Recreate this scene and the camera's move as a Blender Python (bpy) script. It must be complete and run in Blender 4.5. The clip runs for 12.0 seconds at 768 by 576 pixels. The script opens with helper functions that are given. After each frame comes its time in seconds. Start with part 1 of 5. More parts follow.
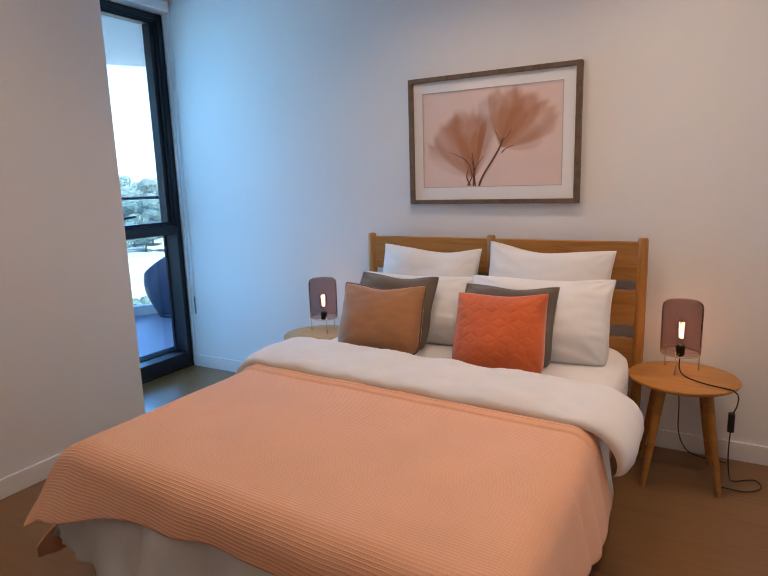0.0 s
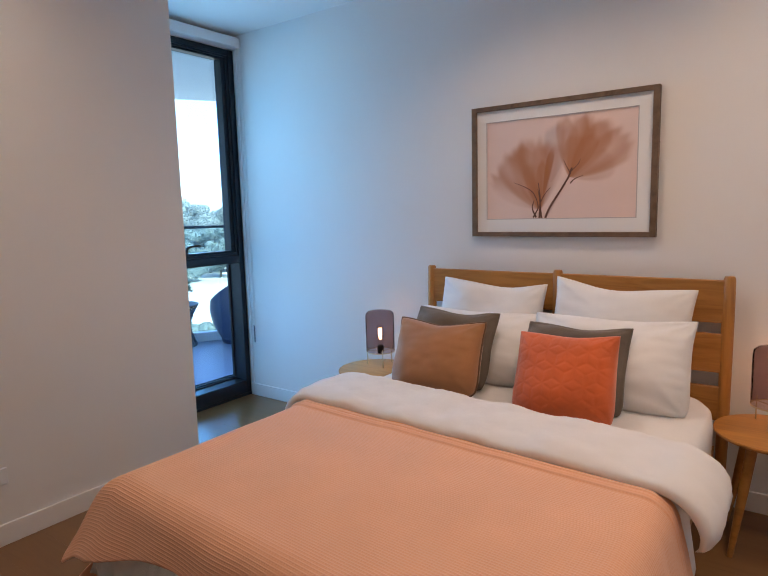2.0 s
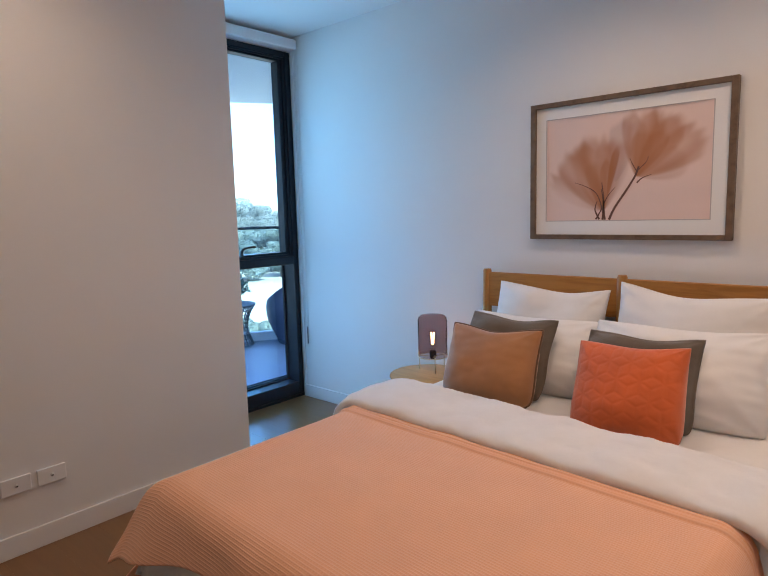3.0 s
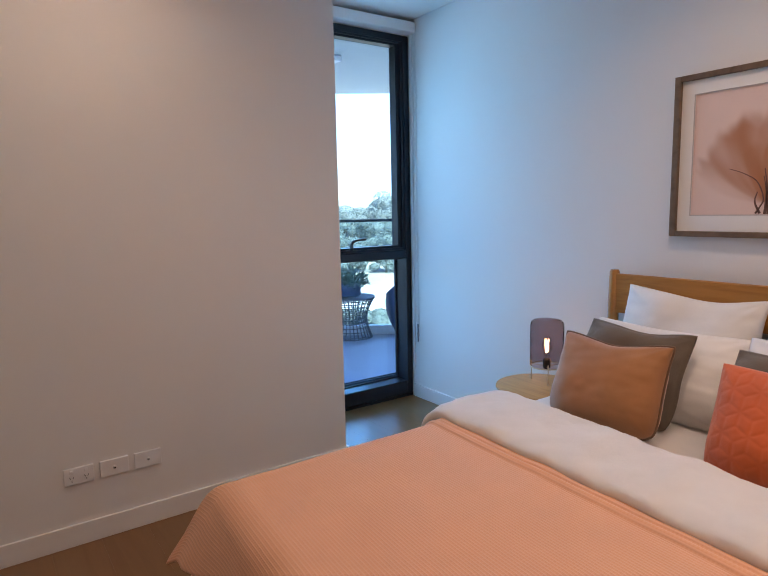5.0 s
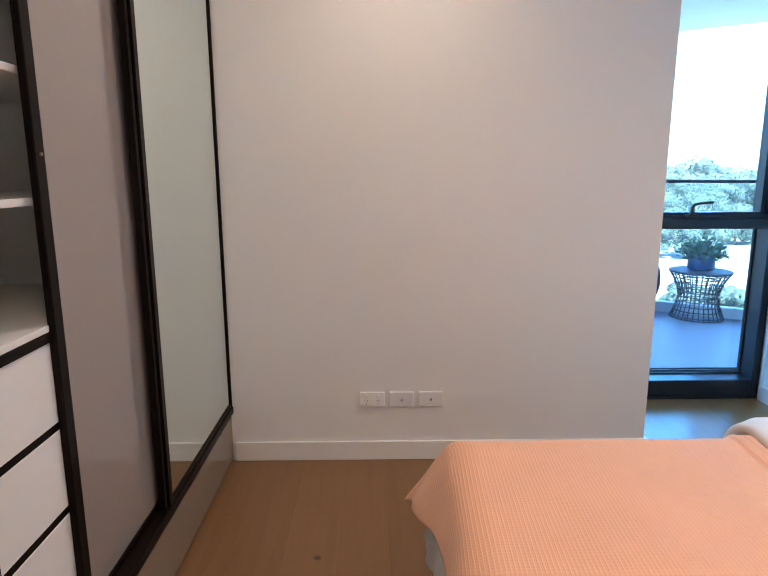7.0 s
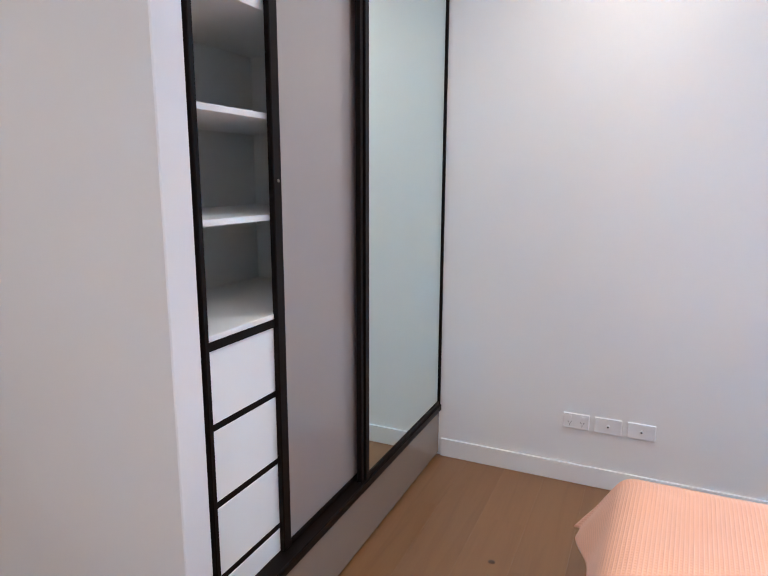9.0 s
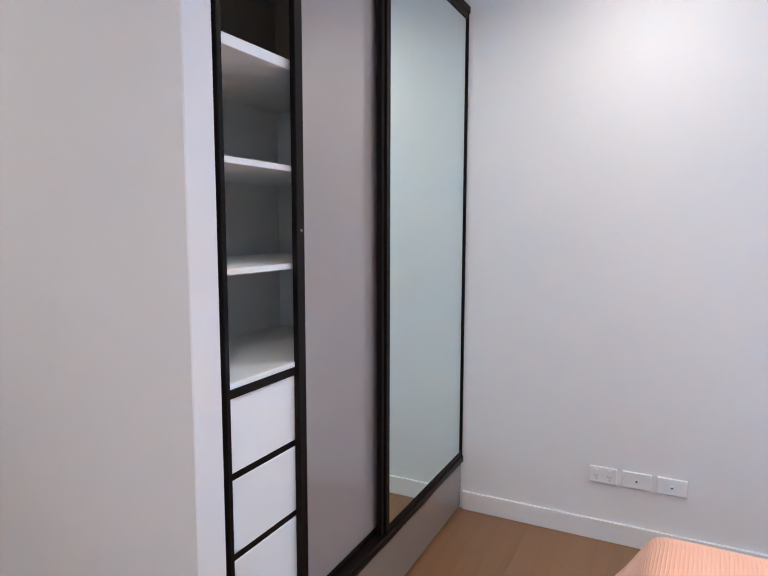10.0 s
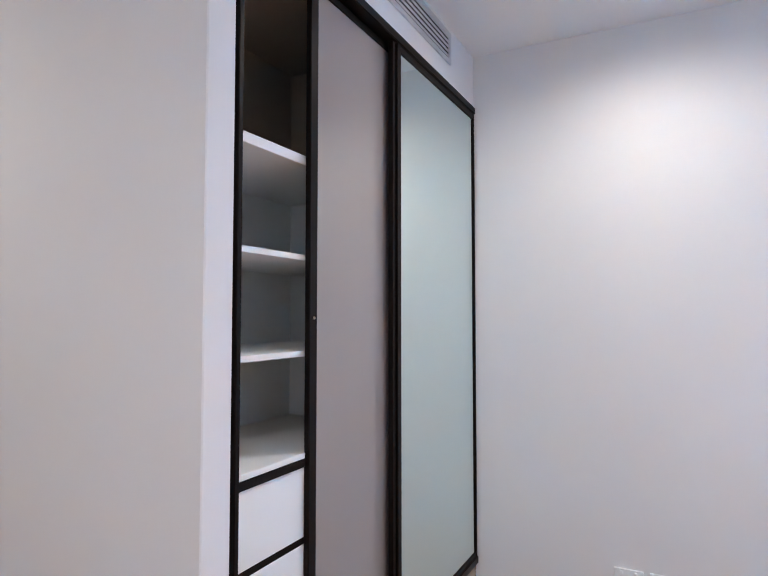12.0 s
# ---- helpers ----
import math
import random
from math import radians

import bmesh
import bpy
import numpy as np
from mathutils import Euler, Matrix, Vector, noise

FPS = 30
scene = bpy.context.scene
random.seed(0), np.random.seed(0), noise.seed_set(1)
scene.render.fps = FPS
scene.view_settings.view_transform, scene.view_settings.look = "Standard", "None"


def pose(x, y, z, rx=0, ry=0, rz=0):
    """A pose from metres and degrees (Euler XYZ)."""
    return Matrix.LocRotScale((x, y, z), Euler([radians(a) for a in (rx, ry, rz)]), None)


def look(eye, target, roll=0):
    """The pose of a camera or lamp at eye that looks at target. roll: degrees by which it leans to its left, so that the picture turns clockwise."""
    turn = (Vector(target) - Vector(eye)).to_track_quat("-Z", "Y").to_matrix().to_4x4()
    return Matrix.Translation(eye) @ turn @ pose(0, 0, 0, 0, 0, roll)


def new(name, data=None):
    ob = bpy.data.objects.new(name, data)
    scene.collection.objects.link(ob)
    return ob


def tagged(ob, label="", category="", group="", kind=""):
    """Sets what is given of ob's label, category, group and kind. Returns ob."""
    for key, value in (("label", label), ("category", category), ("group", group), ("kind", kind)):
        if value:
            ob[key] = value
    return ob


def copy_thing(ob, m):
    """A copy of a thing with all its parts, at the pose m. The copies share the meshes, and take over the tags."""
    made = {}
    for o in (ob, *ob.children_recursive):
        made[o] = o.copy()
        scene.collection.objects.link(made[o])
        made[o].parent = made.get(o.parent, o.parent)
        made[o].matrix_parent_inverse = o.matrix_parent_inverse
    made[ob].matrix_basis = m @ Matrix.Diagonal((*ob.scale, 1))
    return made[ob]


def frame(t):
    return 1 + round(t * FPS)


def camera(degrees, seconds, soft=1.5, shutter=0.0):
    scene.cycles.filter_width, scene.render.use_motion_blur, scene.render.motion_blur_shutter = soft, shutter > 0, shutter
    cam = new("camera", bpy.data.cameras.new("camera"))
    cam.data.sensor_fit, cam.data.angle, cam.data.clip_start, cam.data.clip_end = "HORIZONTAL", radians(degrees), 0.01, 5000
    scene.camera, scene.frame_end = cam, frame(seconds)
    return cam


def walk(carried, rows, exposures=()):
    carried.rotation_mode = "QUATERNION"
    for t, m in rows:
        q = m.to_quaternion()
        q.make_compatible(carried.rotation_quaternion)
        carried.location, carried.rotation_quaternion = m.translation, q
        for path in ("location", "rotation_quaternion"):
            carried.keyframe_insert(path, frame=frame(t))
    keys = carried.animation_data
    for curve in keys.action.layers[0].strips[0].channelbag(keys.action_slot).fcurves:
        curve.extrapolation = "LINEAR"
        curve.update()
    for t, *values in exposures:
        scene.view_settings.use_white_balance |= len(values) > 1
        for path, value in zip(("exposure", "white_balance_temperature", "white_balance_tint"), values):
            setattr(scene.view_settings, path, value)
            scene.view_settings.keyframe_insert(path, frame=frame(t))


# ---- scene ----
cam = camera(66.4, 12.0, 1.15)
PATH = [
    (0, (2.798, -3.123, 1.39), (1.831, -1.412, 1.025), -1.8),
    (0.5, (2.785, -3.057, 1.388), (1.795, -1.353, 1.047), -1.7),
    (1, (2.78, -3.013, 1.373), (1.738, -1.333, 1.068), -1.6),
    (1.5, (2.772, -3.007, 1.395), (1.679, -1.355, 1.11), -1.6),
    (2, (2.775, -2.996, 1.395), (1.611, -1.391, 1.134), -1.5),
    (2.5, (2.766, -2.97, 1.398), (1.512, -1.433, 1.146), -1.5),
    (4.5, (2.698, -2.683, 1.4), (1.199, -1.386, 1.137), -1.4),
    (5, (2.689, -2.622, 1.386), (1.064, -1.486, 1.121), -1.2),
    (5.5, (2.687, -2.566, 1.371), (0.907, -1.7, 1.088), -1.0),
    (6, (2.691, -2.48, 1.368), (0.795, -1.929, 1.045), -0.8),
    (6.5, (2.655, -2.395, 1.367), (0.704, -2.127, 1.016), -0.4),
    (7, (2.647, -2.323, 1.357), (0.685, -2.295, 0.972), -0.2),
    (7.5, (2.681, -2.227, 1.385), (0.75, -2.52, 0.957), 0.2),
    (7.7, (2.698, -2.188, 1.398), (0.793, -2.615, 0.962), 0.2),
    (9.3, (2.722, -2.092, 1.408), (0.943, -2.943, 1.074), 0.2),
    (9.5, (2.726, -2.096, 1.408), (0.946, -2.959, 1.115), 0.1),
    (10, (2.723, -2.088, 1.41), (0.945, -2.98, 1.202), 0.1),
    (10.5, (2.707, -2.077, 1.41), (0.931, -2.989, 1.286), 0.1),
    (11, (2.706, -2.081, 1.409), (0.929, -2.998, 1.366), 0.0),
    (11.5, (2.722, -2.088, 1.408), (0.945, -3.005, 1.438), 0.0),
    (12, (2.732, -2.103, 1.405), (0.956, -3.018, 1.5), -0.0),
]
EXPOSE = [(0.0, 2.68, 7950, 23), (2.7, 2.60, 8000, 23), (4.5, 2.59, 8200, 26), (5.5, 2.58, 8350, 28), (6.4, 2.94, 8400, 28), (7.0, 3.33, 7450, 18), (7.7, 3.80, 6750, 12.5), (9.3, 3.85, 5750, 10.6), (12.0, 3.84, 5700, 10.2)]
walk(cam, [(t, look(eye, target, roll)) for t, eye, target, roll in PATH], EXPOSE)

DAY_W, SPOT_W, BULB_W, FIL = 3.35, 4.6, 0.05, 3.6

# ---- world, sun and exposure ----
world = bpy.data.worlds.new("sky")
world.use_nodes = True
scene.world = world
_nt = world.node_tree
_sky = _nt.nodes.new("ShaderNodeTexSky")
_sky.sky_type = "NISHITA"
_sky.sun_disc = False
_sky.ozone_density = 5.0
_sky.sun_elevation = radians(46)
_sky.sun_rotation = radians(105)
_cool = _nt.nodes.new("ShaderNodeMixRGB")
_cool.blend_type = "MULTIPLY"
_cool.inputs["Fac"].default_value = 1.0
_cool.inputs["Color2"].default_value = (0.75, 0.94, 1.15, 1)
_nt.links.new(_sky.outputs[0], _cool.inputs["Color1"])
_nt.links.new(_cool.outputs[0], _nt.nodes["Background"].inputs[0])
_nt.nodes["Background"].inputs[1].default_value = 0.15


def lamp(name, kind, m, energy, color, **more):
    data = bpy.data.lights.new(name, kind)
    data.energy, data.color = energy, color
    ob = new(name, data)
    ob.matrix_world = m
    return ob


SUN_AZ = radians(-15)
_d = Vector((math.cos(SUN_AZ) * math.cos(radians(46)), math.sin(SUN_AZ) * math.cos(radians(46)), math.sin(radians(46))))
sun = lamp("sun", "SUN", look(_d * 50, (0, 0, 0)), 5.0, (1.0, 0.96, 0.90))
sun.data.angle = radians(0.5)

# daylight in the window opening
day = lamp("window_daylight", "AREA", look((-0.80, -0.58, 1.25), (1.0, -0.56, 1.1)), DAY_W, (0.09, 0.49, 1.0))
day.data.shape, day.data.size, day.data.size_y = "RECTANGLE", 0.56, 2.3
day.data.spread = radians(165)

# recessed ceiling downlights
CEIL = 2.675
SPOTS = [(0.64, -2.2, 0.98, 169), (2.66, -0.70, 1.08, 154), (1.65, -0.78, 1.10, 146), (3.1, -1.85, 1.50, 170), (2.6, -4.2, 0.8, 170)]
for _x, _y, _w, _cone in SPOTS:
    _s = lamp("downlight_lamp", "SPOT", look((_x, _y, CEIL - 0.012), (_x, _y, 0)), SPOT_W * _w, (1.0, 0.86, 0.72))
    _s.data.spot_size, _s.data.spot_blend, _s.data.shadow_soft_size = radians(_cone), 1.0, 0.05


# ---- materials ----
def principled(name, color, rough=0.6, metal=0.0, **more):
    m = bpy.data.materials.new(name)
    m.use_nodes = True
    b = m.node_tree.nodes["Principled BSDF"]
    b.inputs["Base Color"].default_value = (*color, 1)
    b.inputs["Roughness"].default_value = rough
    b.inputs["Metallic"].default_value = metal
    for k, v in more.items():
        b.inputs[k.replace("_", " ")].default_value = v
    return m, m.node_tree, b


def node(nt, kind, **props):
    n = nt.nodes.new(kind)
    for k, v in props.items():
        n.inputs[k.replace("_", " ")].default_value = v
    return n


def coords(nt, what="Object", scale=(1, 1, 1), rot=(0, 0, 0)):
    tc = nt.nodes.new("ShaderNodeTexCoord")
    mp = nt.nodes.new("ShaderNodeMapping")
    mp.inputs["Scale"].default_value = scale
    mp.inputs["Rotation"].default_value = rot
    nt.links.new(tc.outputs[what], mp.inputs["Vector"])
    return mp.outputs[0]


def ramp(nt, fac, stops):
    r = nt.nodes.new("ShaderNodeValToRGB")
    e = r.color_ramp.elements
    while len(e) < len(stops):
        e.new(0.5)
    for el, (p, c) in zip(e, stops):
        el.position, el.color = p, (*c, 1)
    nt.links.new(fac, r.inputs[0])
    return r.outputs[0]


def bump(nt, b, height, strength, dist):
    n = node(nt, "ShaderNodeBump", Strength=strength, Distance=dist)
    nt.links.new(height, n.inputs["Height"])
    nt.links.new(n.outputs[0], b.inputs["Normal"])
    return n


def speckled(name, color, rough=0.6, vary=0.06, scale=3.0, fine=180.0, depth=0.15, dist=0.002, metal=0.0, what="Object", **more):
    """Colour that wanders a little at a large scale, with fine relief."""
    m, nt, b = principled(name, color, rough, metal, **more)
    c = coords(nt, what)
    n1 = node(nt, "ShaderNodeTexNoise", Scale=scale, Detail=5.0)
    nt.links.new(c, n1.inputs["Vector"])
    lo = tuple(max(0, v * (1 - vary)) for v in color)
    hi = tuple(min(1, v * (1 + vary)) for v in color)
    nt.links.new(ramp(nt, n1.outputs[0], [(0.3, lo), (0.7, hi)]), b.inputs["Base Color"])
    n2 = node(nt, "ShaderNodeTexNoise", Scale=fine, Detail=3.0)
    nt.links.new(c, n2.inputs["Vector"])
    bump(nt, b, n2.outputs[0], depth, dist)
    return m


def wood(name, dark, light, along=(1, 14, 14), rough=0.4, scale=4.0, what="Object", per_object=True, relief=0.12, spread=0.065, uneven=1.0):
    m, nt, b = principled(name, light, rough)
    c = coords(nt, what, along)
    if per_object:
        info = nt.nodes.new("ShaderNodeObjectInfo")
        add = nt.nodes.new("ShaderNodeVectorMath")
        mul = nt.nodes.new("ShaderNodeMath")
        mul.operation = "MULTIPLY"
        mul.inputs[1].default_value = 37.0
        nt.links.new(info.outputs["Random"], mul.inputs[0])
        nt.links.new(c, add.inputs[0])
        nt.links.new(mul.outputs[0], add.inputs[1])
        c = add.outputs[0]
    n1 = node(nt, "ShaderNodeTexNoise", Scale=scale, Detail=8.0, Roughness=0.6, Distortion=0.6)
    nt.links.new(c, n1.inputs["Vector"])
    col = ramp(nt, n1.outputs[0], [(0.3, dark), (0.52, tuple((a + 2 * d) / 3 for a, d in zip(dark, light))), (0.75, light)])
    if per_object:
        hsv = nt.nodes.new("ShaderNodeHueSaturation")
        rng = nt.nodes.new("ShaderNodeMapRange")
        rng.inputs["To Min"].default_value, rng.inputs["To Max"].default_value = 1 - spread, 1 + spread
        nt.links.new(info.outputs["Random"], rng.inputs["Value"])
        nt.links.new(rng.outputs[0], hsv.inputs["Value"])
        nt.links.new(col, hsv.inputs["Color"])
        col = hsv.outputs[0]
    nt.links.new(col, b.inputs["Base Color"])
    n2 = node(nt, "ShaderNodeTexNoise", Scale=scale * 6, Detail=4.0)
    nt.links.new(c, n2.inputs["Vector"])
    if relief:
        bump(nt, b, n2.outputs[0], relief, 0.001)
    rr = nt.nodes.new("ShaderNodeMapRange")
    rr.inputs["To Min"].default_value, rr.inputs["To Max"].default_value = rough - 0.06 * uneven, rough + 0.1 * uneven
    nt.links.new(n1.outputs[0], rr.inputs["Value"])
    nt.links.new(rr.outputs[0], b.inputs["Roughness"])
    return m


def fabric(name, color, weave=900.0, vary=0.08, rough=0.9, depth=0.3, sheen=0.3, what="Object"):
    m, nt, b = principled(name, color, rough, Sheen_Weight=sheen, Sheen_Roughness=0.5)
    c = coords(nt, what)
    n1 = node(nt, "ShaderNodeTexNoise", Scale=7.0, Detail=4.0)
    nt.links.new(c, n1.inputs["Vector"])
    lo, hi = tuple(v * (1 - vary) for v in color), tuple(min(1, v * (1 + vary)) for v in color)
    nt.links.new(ramp(nt, n1.outputs[0], [(0.3, lo), (0.7, hi)]), b.inputs["Base Color"])
    n2 = node(nt, "ShaderNodeTexNoise", Scale=weave, Detail=2.0)
    nt.links.new(c, n2.inputs["Vector"])
    n3 = node(nt, "ShaderNodeTexNoise", Scale=22.0, Detail=3.0)
    nt.links.new(c, n3.inputs["Vector"])
    mix = nt.nodes.new("ShaderNodeMath")
    mix.operation = "MULTIPLY_ADD"
    mix.inputs[1].default_value = 4.0
    nt.links.new(n3.outputs[0], mix.inputs[0])
    nt.links.new(n2.outputs[0], mix.inputs[2])
    bump(nt, b, mix.outputs[0], depth, 0.0015)
    return m


def waffle(name, color, cell=0.0096):
    """Waffle-weave cotton: square cells laid out along the cloth."""
    m, nt, b = principled(name, color, 0.9, Sheen_Weight=0.25)
    uv = nt.nodes.new("ShaderNodeUVMap")
    uv.uv_map = "cloth"
    sep = nt.nodes.new("ShaderNodeSeparateXYZ")
    nt.links.new(uv.outputs[0], sep.inputs[0])
    waves = []
    for i, k in ((0, 1.05), (1, 1.0)):
        mul = nt.nodes.new("ShaderNodeMath")
        mul.operation = "MULTIPLY"
        mul.inputs[1].default_value = 2 * math.pi / (cell * k)
        nt.links.new(sep.outputs[i], mul.inputs[0])
        sn = nt.nodes.new("ShaderNodeMath")
        sn.operation = "SINE"
        nt.links.new(mul.outputs[0], sn.inputs[0])
        waves.append(sn.outputs[0])
    half = nt.nodes.new("ShaderNodeMath")
    half.operation = "MULTIPLY"
    half.inputs[1].default_value = 0.16
    nt.links.new(waves[0], half.inputs[0])
    mx = nt.nodes.new("ShaderNodeMath")
    mx.operation = "MAXIMUM"
    nt.links.new(half.outputs[0], mx.inputs[0])
    nt.links.new(waves[1], mx.inputs[1])
    c = coords(nt, "Object")
    n1 = node(nt, "ShaderNodeTexNoise", Scale=5.0, Detail=5.0)
    nt.links.new(c, n1.inputs["Vector"])
    lo, hi = tuple(v * 0.96 for v in color), tuple(min(1, v * 1.03) for v in color)
    base = ramp(nt, n1.outputs[0], [(0.3, lo), (0.7, hi)])
    # shade between the raised ribs, put into the colour: hollows darker and more orange
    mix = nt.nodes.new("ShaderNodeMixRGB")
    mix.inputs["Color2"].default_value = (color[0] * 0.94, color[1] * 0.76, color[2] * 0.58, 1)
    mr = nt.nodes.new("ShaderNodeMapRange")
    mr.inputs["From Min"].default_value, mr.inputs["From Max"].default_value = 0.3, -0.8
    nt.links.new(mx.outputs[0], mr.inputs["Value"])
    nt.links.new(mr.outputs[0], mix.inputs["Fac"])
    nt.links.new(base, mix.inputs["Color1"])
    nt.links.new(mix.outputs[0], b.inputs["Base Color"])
    bump(nt, b, mx.outputs[0], 0.4, 0.0022)
    return m


def glass(name, color=(1, 1, 1), rough=0.0, ior=1.45):
    m, nt, b = principled(name, color, rough, IOR=ior, Transmission_Weight=1.0)
    return m


def thin_glass(name, tint=(0.93, 0.97, 0.97), ior=1.4):
    """A pane: clear, with a faint mirror sheen."""
    m = bpy.data.materials.new(name)
    m.use_nodes = True
    nt = m.node_tree
    nt.nodes.remove(nt.nodes["Principled BSDF"])
    tr = node(nt, "ShaderNodeBsdfTransparent", Color=(*tint, 1))
    gl = node(nt, "ShaderNodeBsdfGlossy", Roughness=0.02)
    fr = node(nt, "ShaderNodeFresnel", IOR=ior)
    mx = nt.nodes.new("ShaderNodeMixShader")
    nt.links.new(fr.outputs[0], mx.inputs[0])
    nt.links.new(tr.outputs[0], mx.inputs[1])
    nt.links.new(gl.outputs[0], mx.inputs[2])
    nt.links.new(mx.outputs[0], nt.nodes["Material Output"].inputs[0])
    return m


def glow(name, color, power):
    m, nt, b = principled(name, color, 0.5, Emission_Strength=power)
    b.inputs["Emission Color"].default_value = (*color, 1)
    return m


def leafy(name, color, vary=0.25, scale=0.35):
    """Thin leaves: matt, and let some of the daylight through."""
    m = speckled(name, color, 0.75, vary, scale, 6.0, 0.05, 0.005)
    nt = m.node_tree
    b = nt.nodes["Principled BSDF"]
    tl = nt.nodes.new("ShaderNodeBsdfTranslucent")
    nt.links.new(b.inputs["Base Color"].links[0].from_socket, tl.inputs["Color"])
    mx = nt.nodes.new("ShaderNodeMixShader")
    mx.inputs[0].default_value = 0.45
    nt.links.new(b.outputs[0], mx.inputs[1])
    nt.links.new(tl.outputs[0], mx.inputs[2])
    nt.links.new(mx.outputs[0], nt.nodes["Material Output"].inputs[0])
    return m


def print_ink(name, paper, russet, shade):
    """Print on pink paper: the cloth map's first axis carries russet ink, its second grey shade."""
    m, nt, b = principled(name, paper, 0.8)
    uv = nt.nodes.new("ShaderNodeUVMap")
    uv.uv_map = "cloth"
    sep = nt.nodes.new("ShaderNodeSeparateXYZ")
    nt.links.new(uv.outputs[0], sep.inputs[0])
    n1 = node(nt, "ShaderNodeTexNoise", Scale=3.0, Detail=5.0)
    nt.links.new(coords(nt, "Object"), n1.inputs["Vector"])
    col = ramp(nt, n1.outputs[0], [(0.3, tuple(v * 0.95 for v in paper)), (0.7, tuple(min(1, v * 1.04) for v in paper))])
    for axis, ink in ((1, shade), (0, russet)):
        mx = nt.nodes.new("ShaderNodeMixRGB")
        mx.inputs["Color2"].default_value = (*ink, 1)
        nt.links.new(sep.outputs[axis], mx.inputs["Fac"])
        nt.links.new(col, mx.inputs["Color1"])
        col = mx.outputs[0]
    nt.links.new(col, b.inputs["Base Color"])
    return m


M_WALL = speckled("wall_paint", (0.80, 0.79, 0.775), 0.75, 0.02, 1.2, 260.0, 0.12, 0.001)
M_CEIL = speckled("ceiling_paint", (0.84, 0.84, 0.83), 0.8, 0.015, 1.0, 200.0, 0.08, 0.001)
M_TRIM = speckled("trim_paint", (0.82, 0.81, 0.80), 0.42, 0.02, 2.0, 120.0, 0.05, 0.001)
M_FLOOR = wood("oak_floorboard", (0.205, 0.098, 0.040), (0.25, 0.124, 0.052), (0.7, 9, 9), 0.28, 2.5, relief=0.0, spread=0.025, uneven=0.1)
M_KNOT = speckled("floor_knot", (0.085, 0.042, 0.021), 0.45, 0.4, 60.0, 200.0, 0.1, 0.0005)
M_SUB = speckled("floor_joint", (0.10, 0.05, 0.022), 0.9)
M_OAK = wood("oiled_oak", (0.31, 0.122, 0.026), (0.49, 0.222, 0.058), (1, 10, 10), 0.38, 3.0)
M_OAKV = wood("oiled_oak_upright", (0.31, 0.122, 0.026), (0.49, 0.222, 0.058), (10, 10, 1), 0.38, 3.0)
M_OAKL = wood("pale_oak", (0.42, 0.235, 0.085), (0.62, 0.39, 0.16), (1, 10, 10), 0.4, 3.0)
M_BLACKAL = speckled("black_aluminium", (0.026, 0.033, 0.042), 0.42, 0.1, 3.0, 300.0, 0.05, 0.0005, 0.6)
M_DARKFRAME = speckled("dark_bronze_frame", (0.007, 0.0042, 0.0034), 0.42, 0.1, 3.0, 300.0, 0.05, 0.0005, 0.0, IOR=1.22)
M_WHITEBOARD = speckled("white_melamine", (0.90, 0.90, 0.865), 0.42, 0.015, 2.0, 300.0, 0.05, 0.0005)
M_GREYPANEL = speckled("grey_gloss_panel", (0.335, 0.29, 0.268), 0.07, 0.02, 2.0, 30.0, 0.01, 0.0005, IOR=2.0)
M_PLINTH = speckled("taupe_gloss_plinth", (0.255, 0.20, 0.155), 0.06, 0.02, 2.0, 30.0, 0.01, 0.0005, IOR=2.1)
M_MIRROR, _, _ = principled("mirror_silver", (0.78, 0.90, 0.885), 0.015, 1.0)
M_DARKINSIDE = speckled("dark_brown_inside", (0.27, 0.22, 0.165), 0.7)
M_SHEET = fabric("white_cotton", (0.80, 0.79, 0.78), 900, 0.03, 0.85, 0.25, 0.15)
M_DUVET = fabric("white_duvet_cotton", (0.78, 0.765, 0.755), 700, 0.03, 0.85, 0.35, 0.15)
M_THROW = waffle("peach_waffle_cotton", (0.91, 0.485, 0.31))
M_TAUPE = fabric("taupe_linen", (0.14, 0.11, 0.085), 500, 0.12, 0.92, 0.5, 0.2)
M_CAMEL = fabric("camel_velvet", (0.39, 0.165, 0.062), 1200, 0.12, 0.75, 0.2, 0.45)
M_PIPING = fabric("brown_piping", (0.17, 0.085, 0.045), 900, 0.1, 0.8, 0.2, 0.2)
M_ORANGE = fabric("burnt_orange_velvet", (0.66, 0.115, 0.022), 1200, 0.12, 0.75, 0.2, 0.4)
M_MAT = speckled("picture_mount_board", (0.80, 0.79, 0.77), 0.85, 0.01, 4.0, 500.0, 0.1, 0.0005)
M_BEVEL = speckled("mount_bevel", (0.50, 0.45, 0.43), 0.8, 0.03, 8.0, 300.0, 0.05, 0.0005)
M_PRINT = print_ink("pink_print_paper", (0.79, 0.60, 0.535), (0.43, 0.15, 0.052), (0.34, 0.25, 0.26))
M_PICFRAME = wood("brown_picture_frame", (0.10, 0.058, 0.034), (0.19, 0.12, 0.075), (4, 4, 4), 0.5, 6.0)
M_INKD = principled("stem_ink", (0.16, 0.075, 0.055), 0.8)[0]
M_SMOKE = thin_glass("smoked_plum_glass", (0.80, 0.715, 0.715), 1.03)
M_CLEAR = thin_glass("clear_bulb_glass", (0.98, 0.95, 0.92), 1.06)
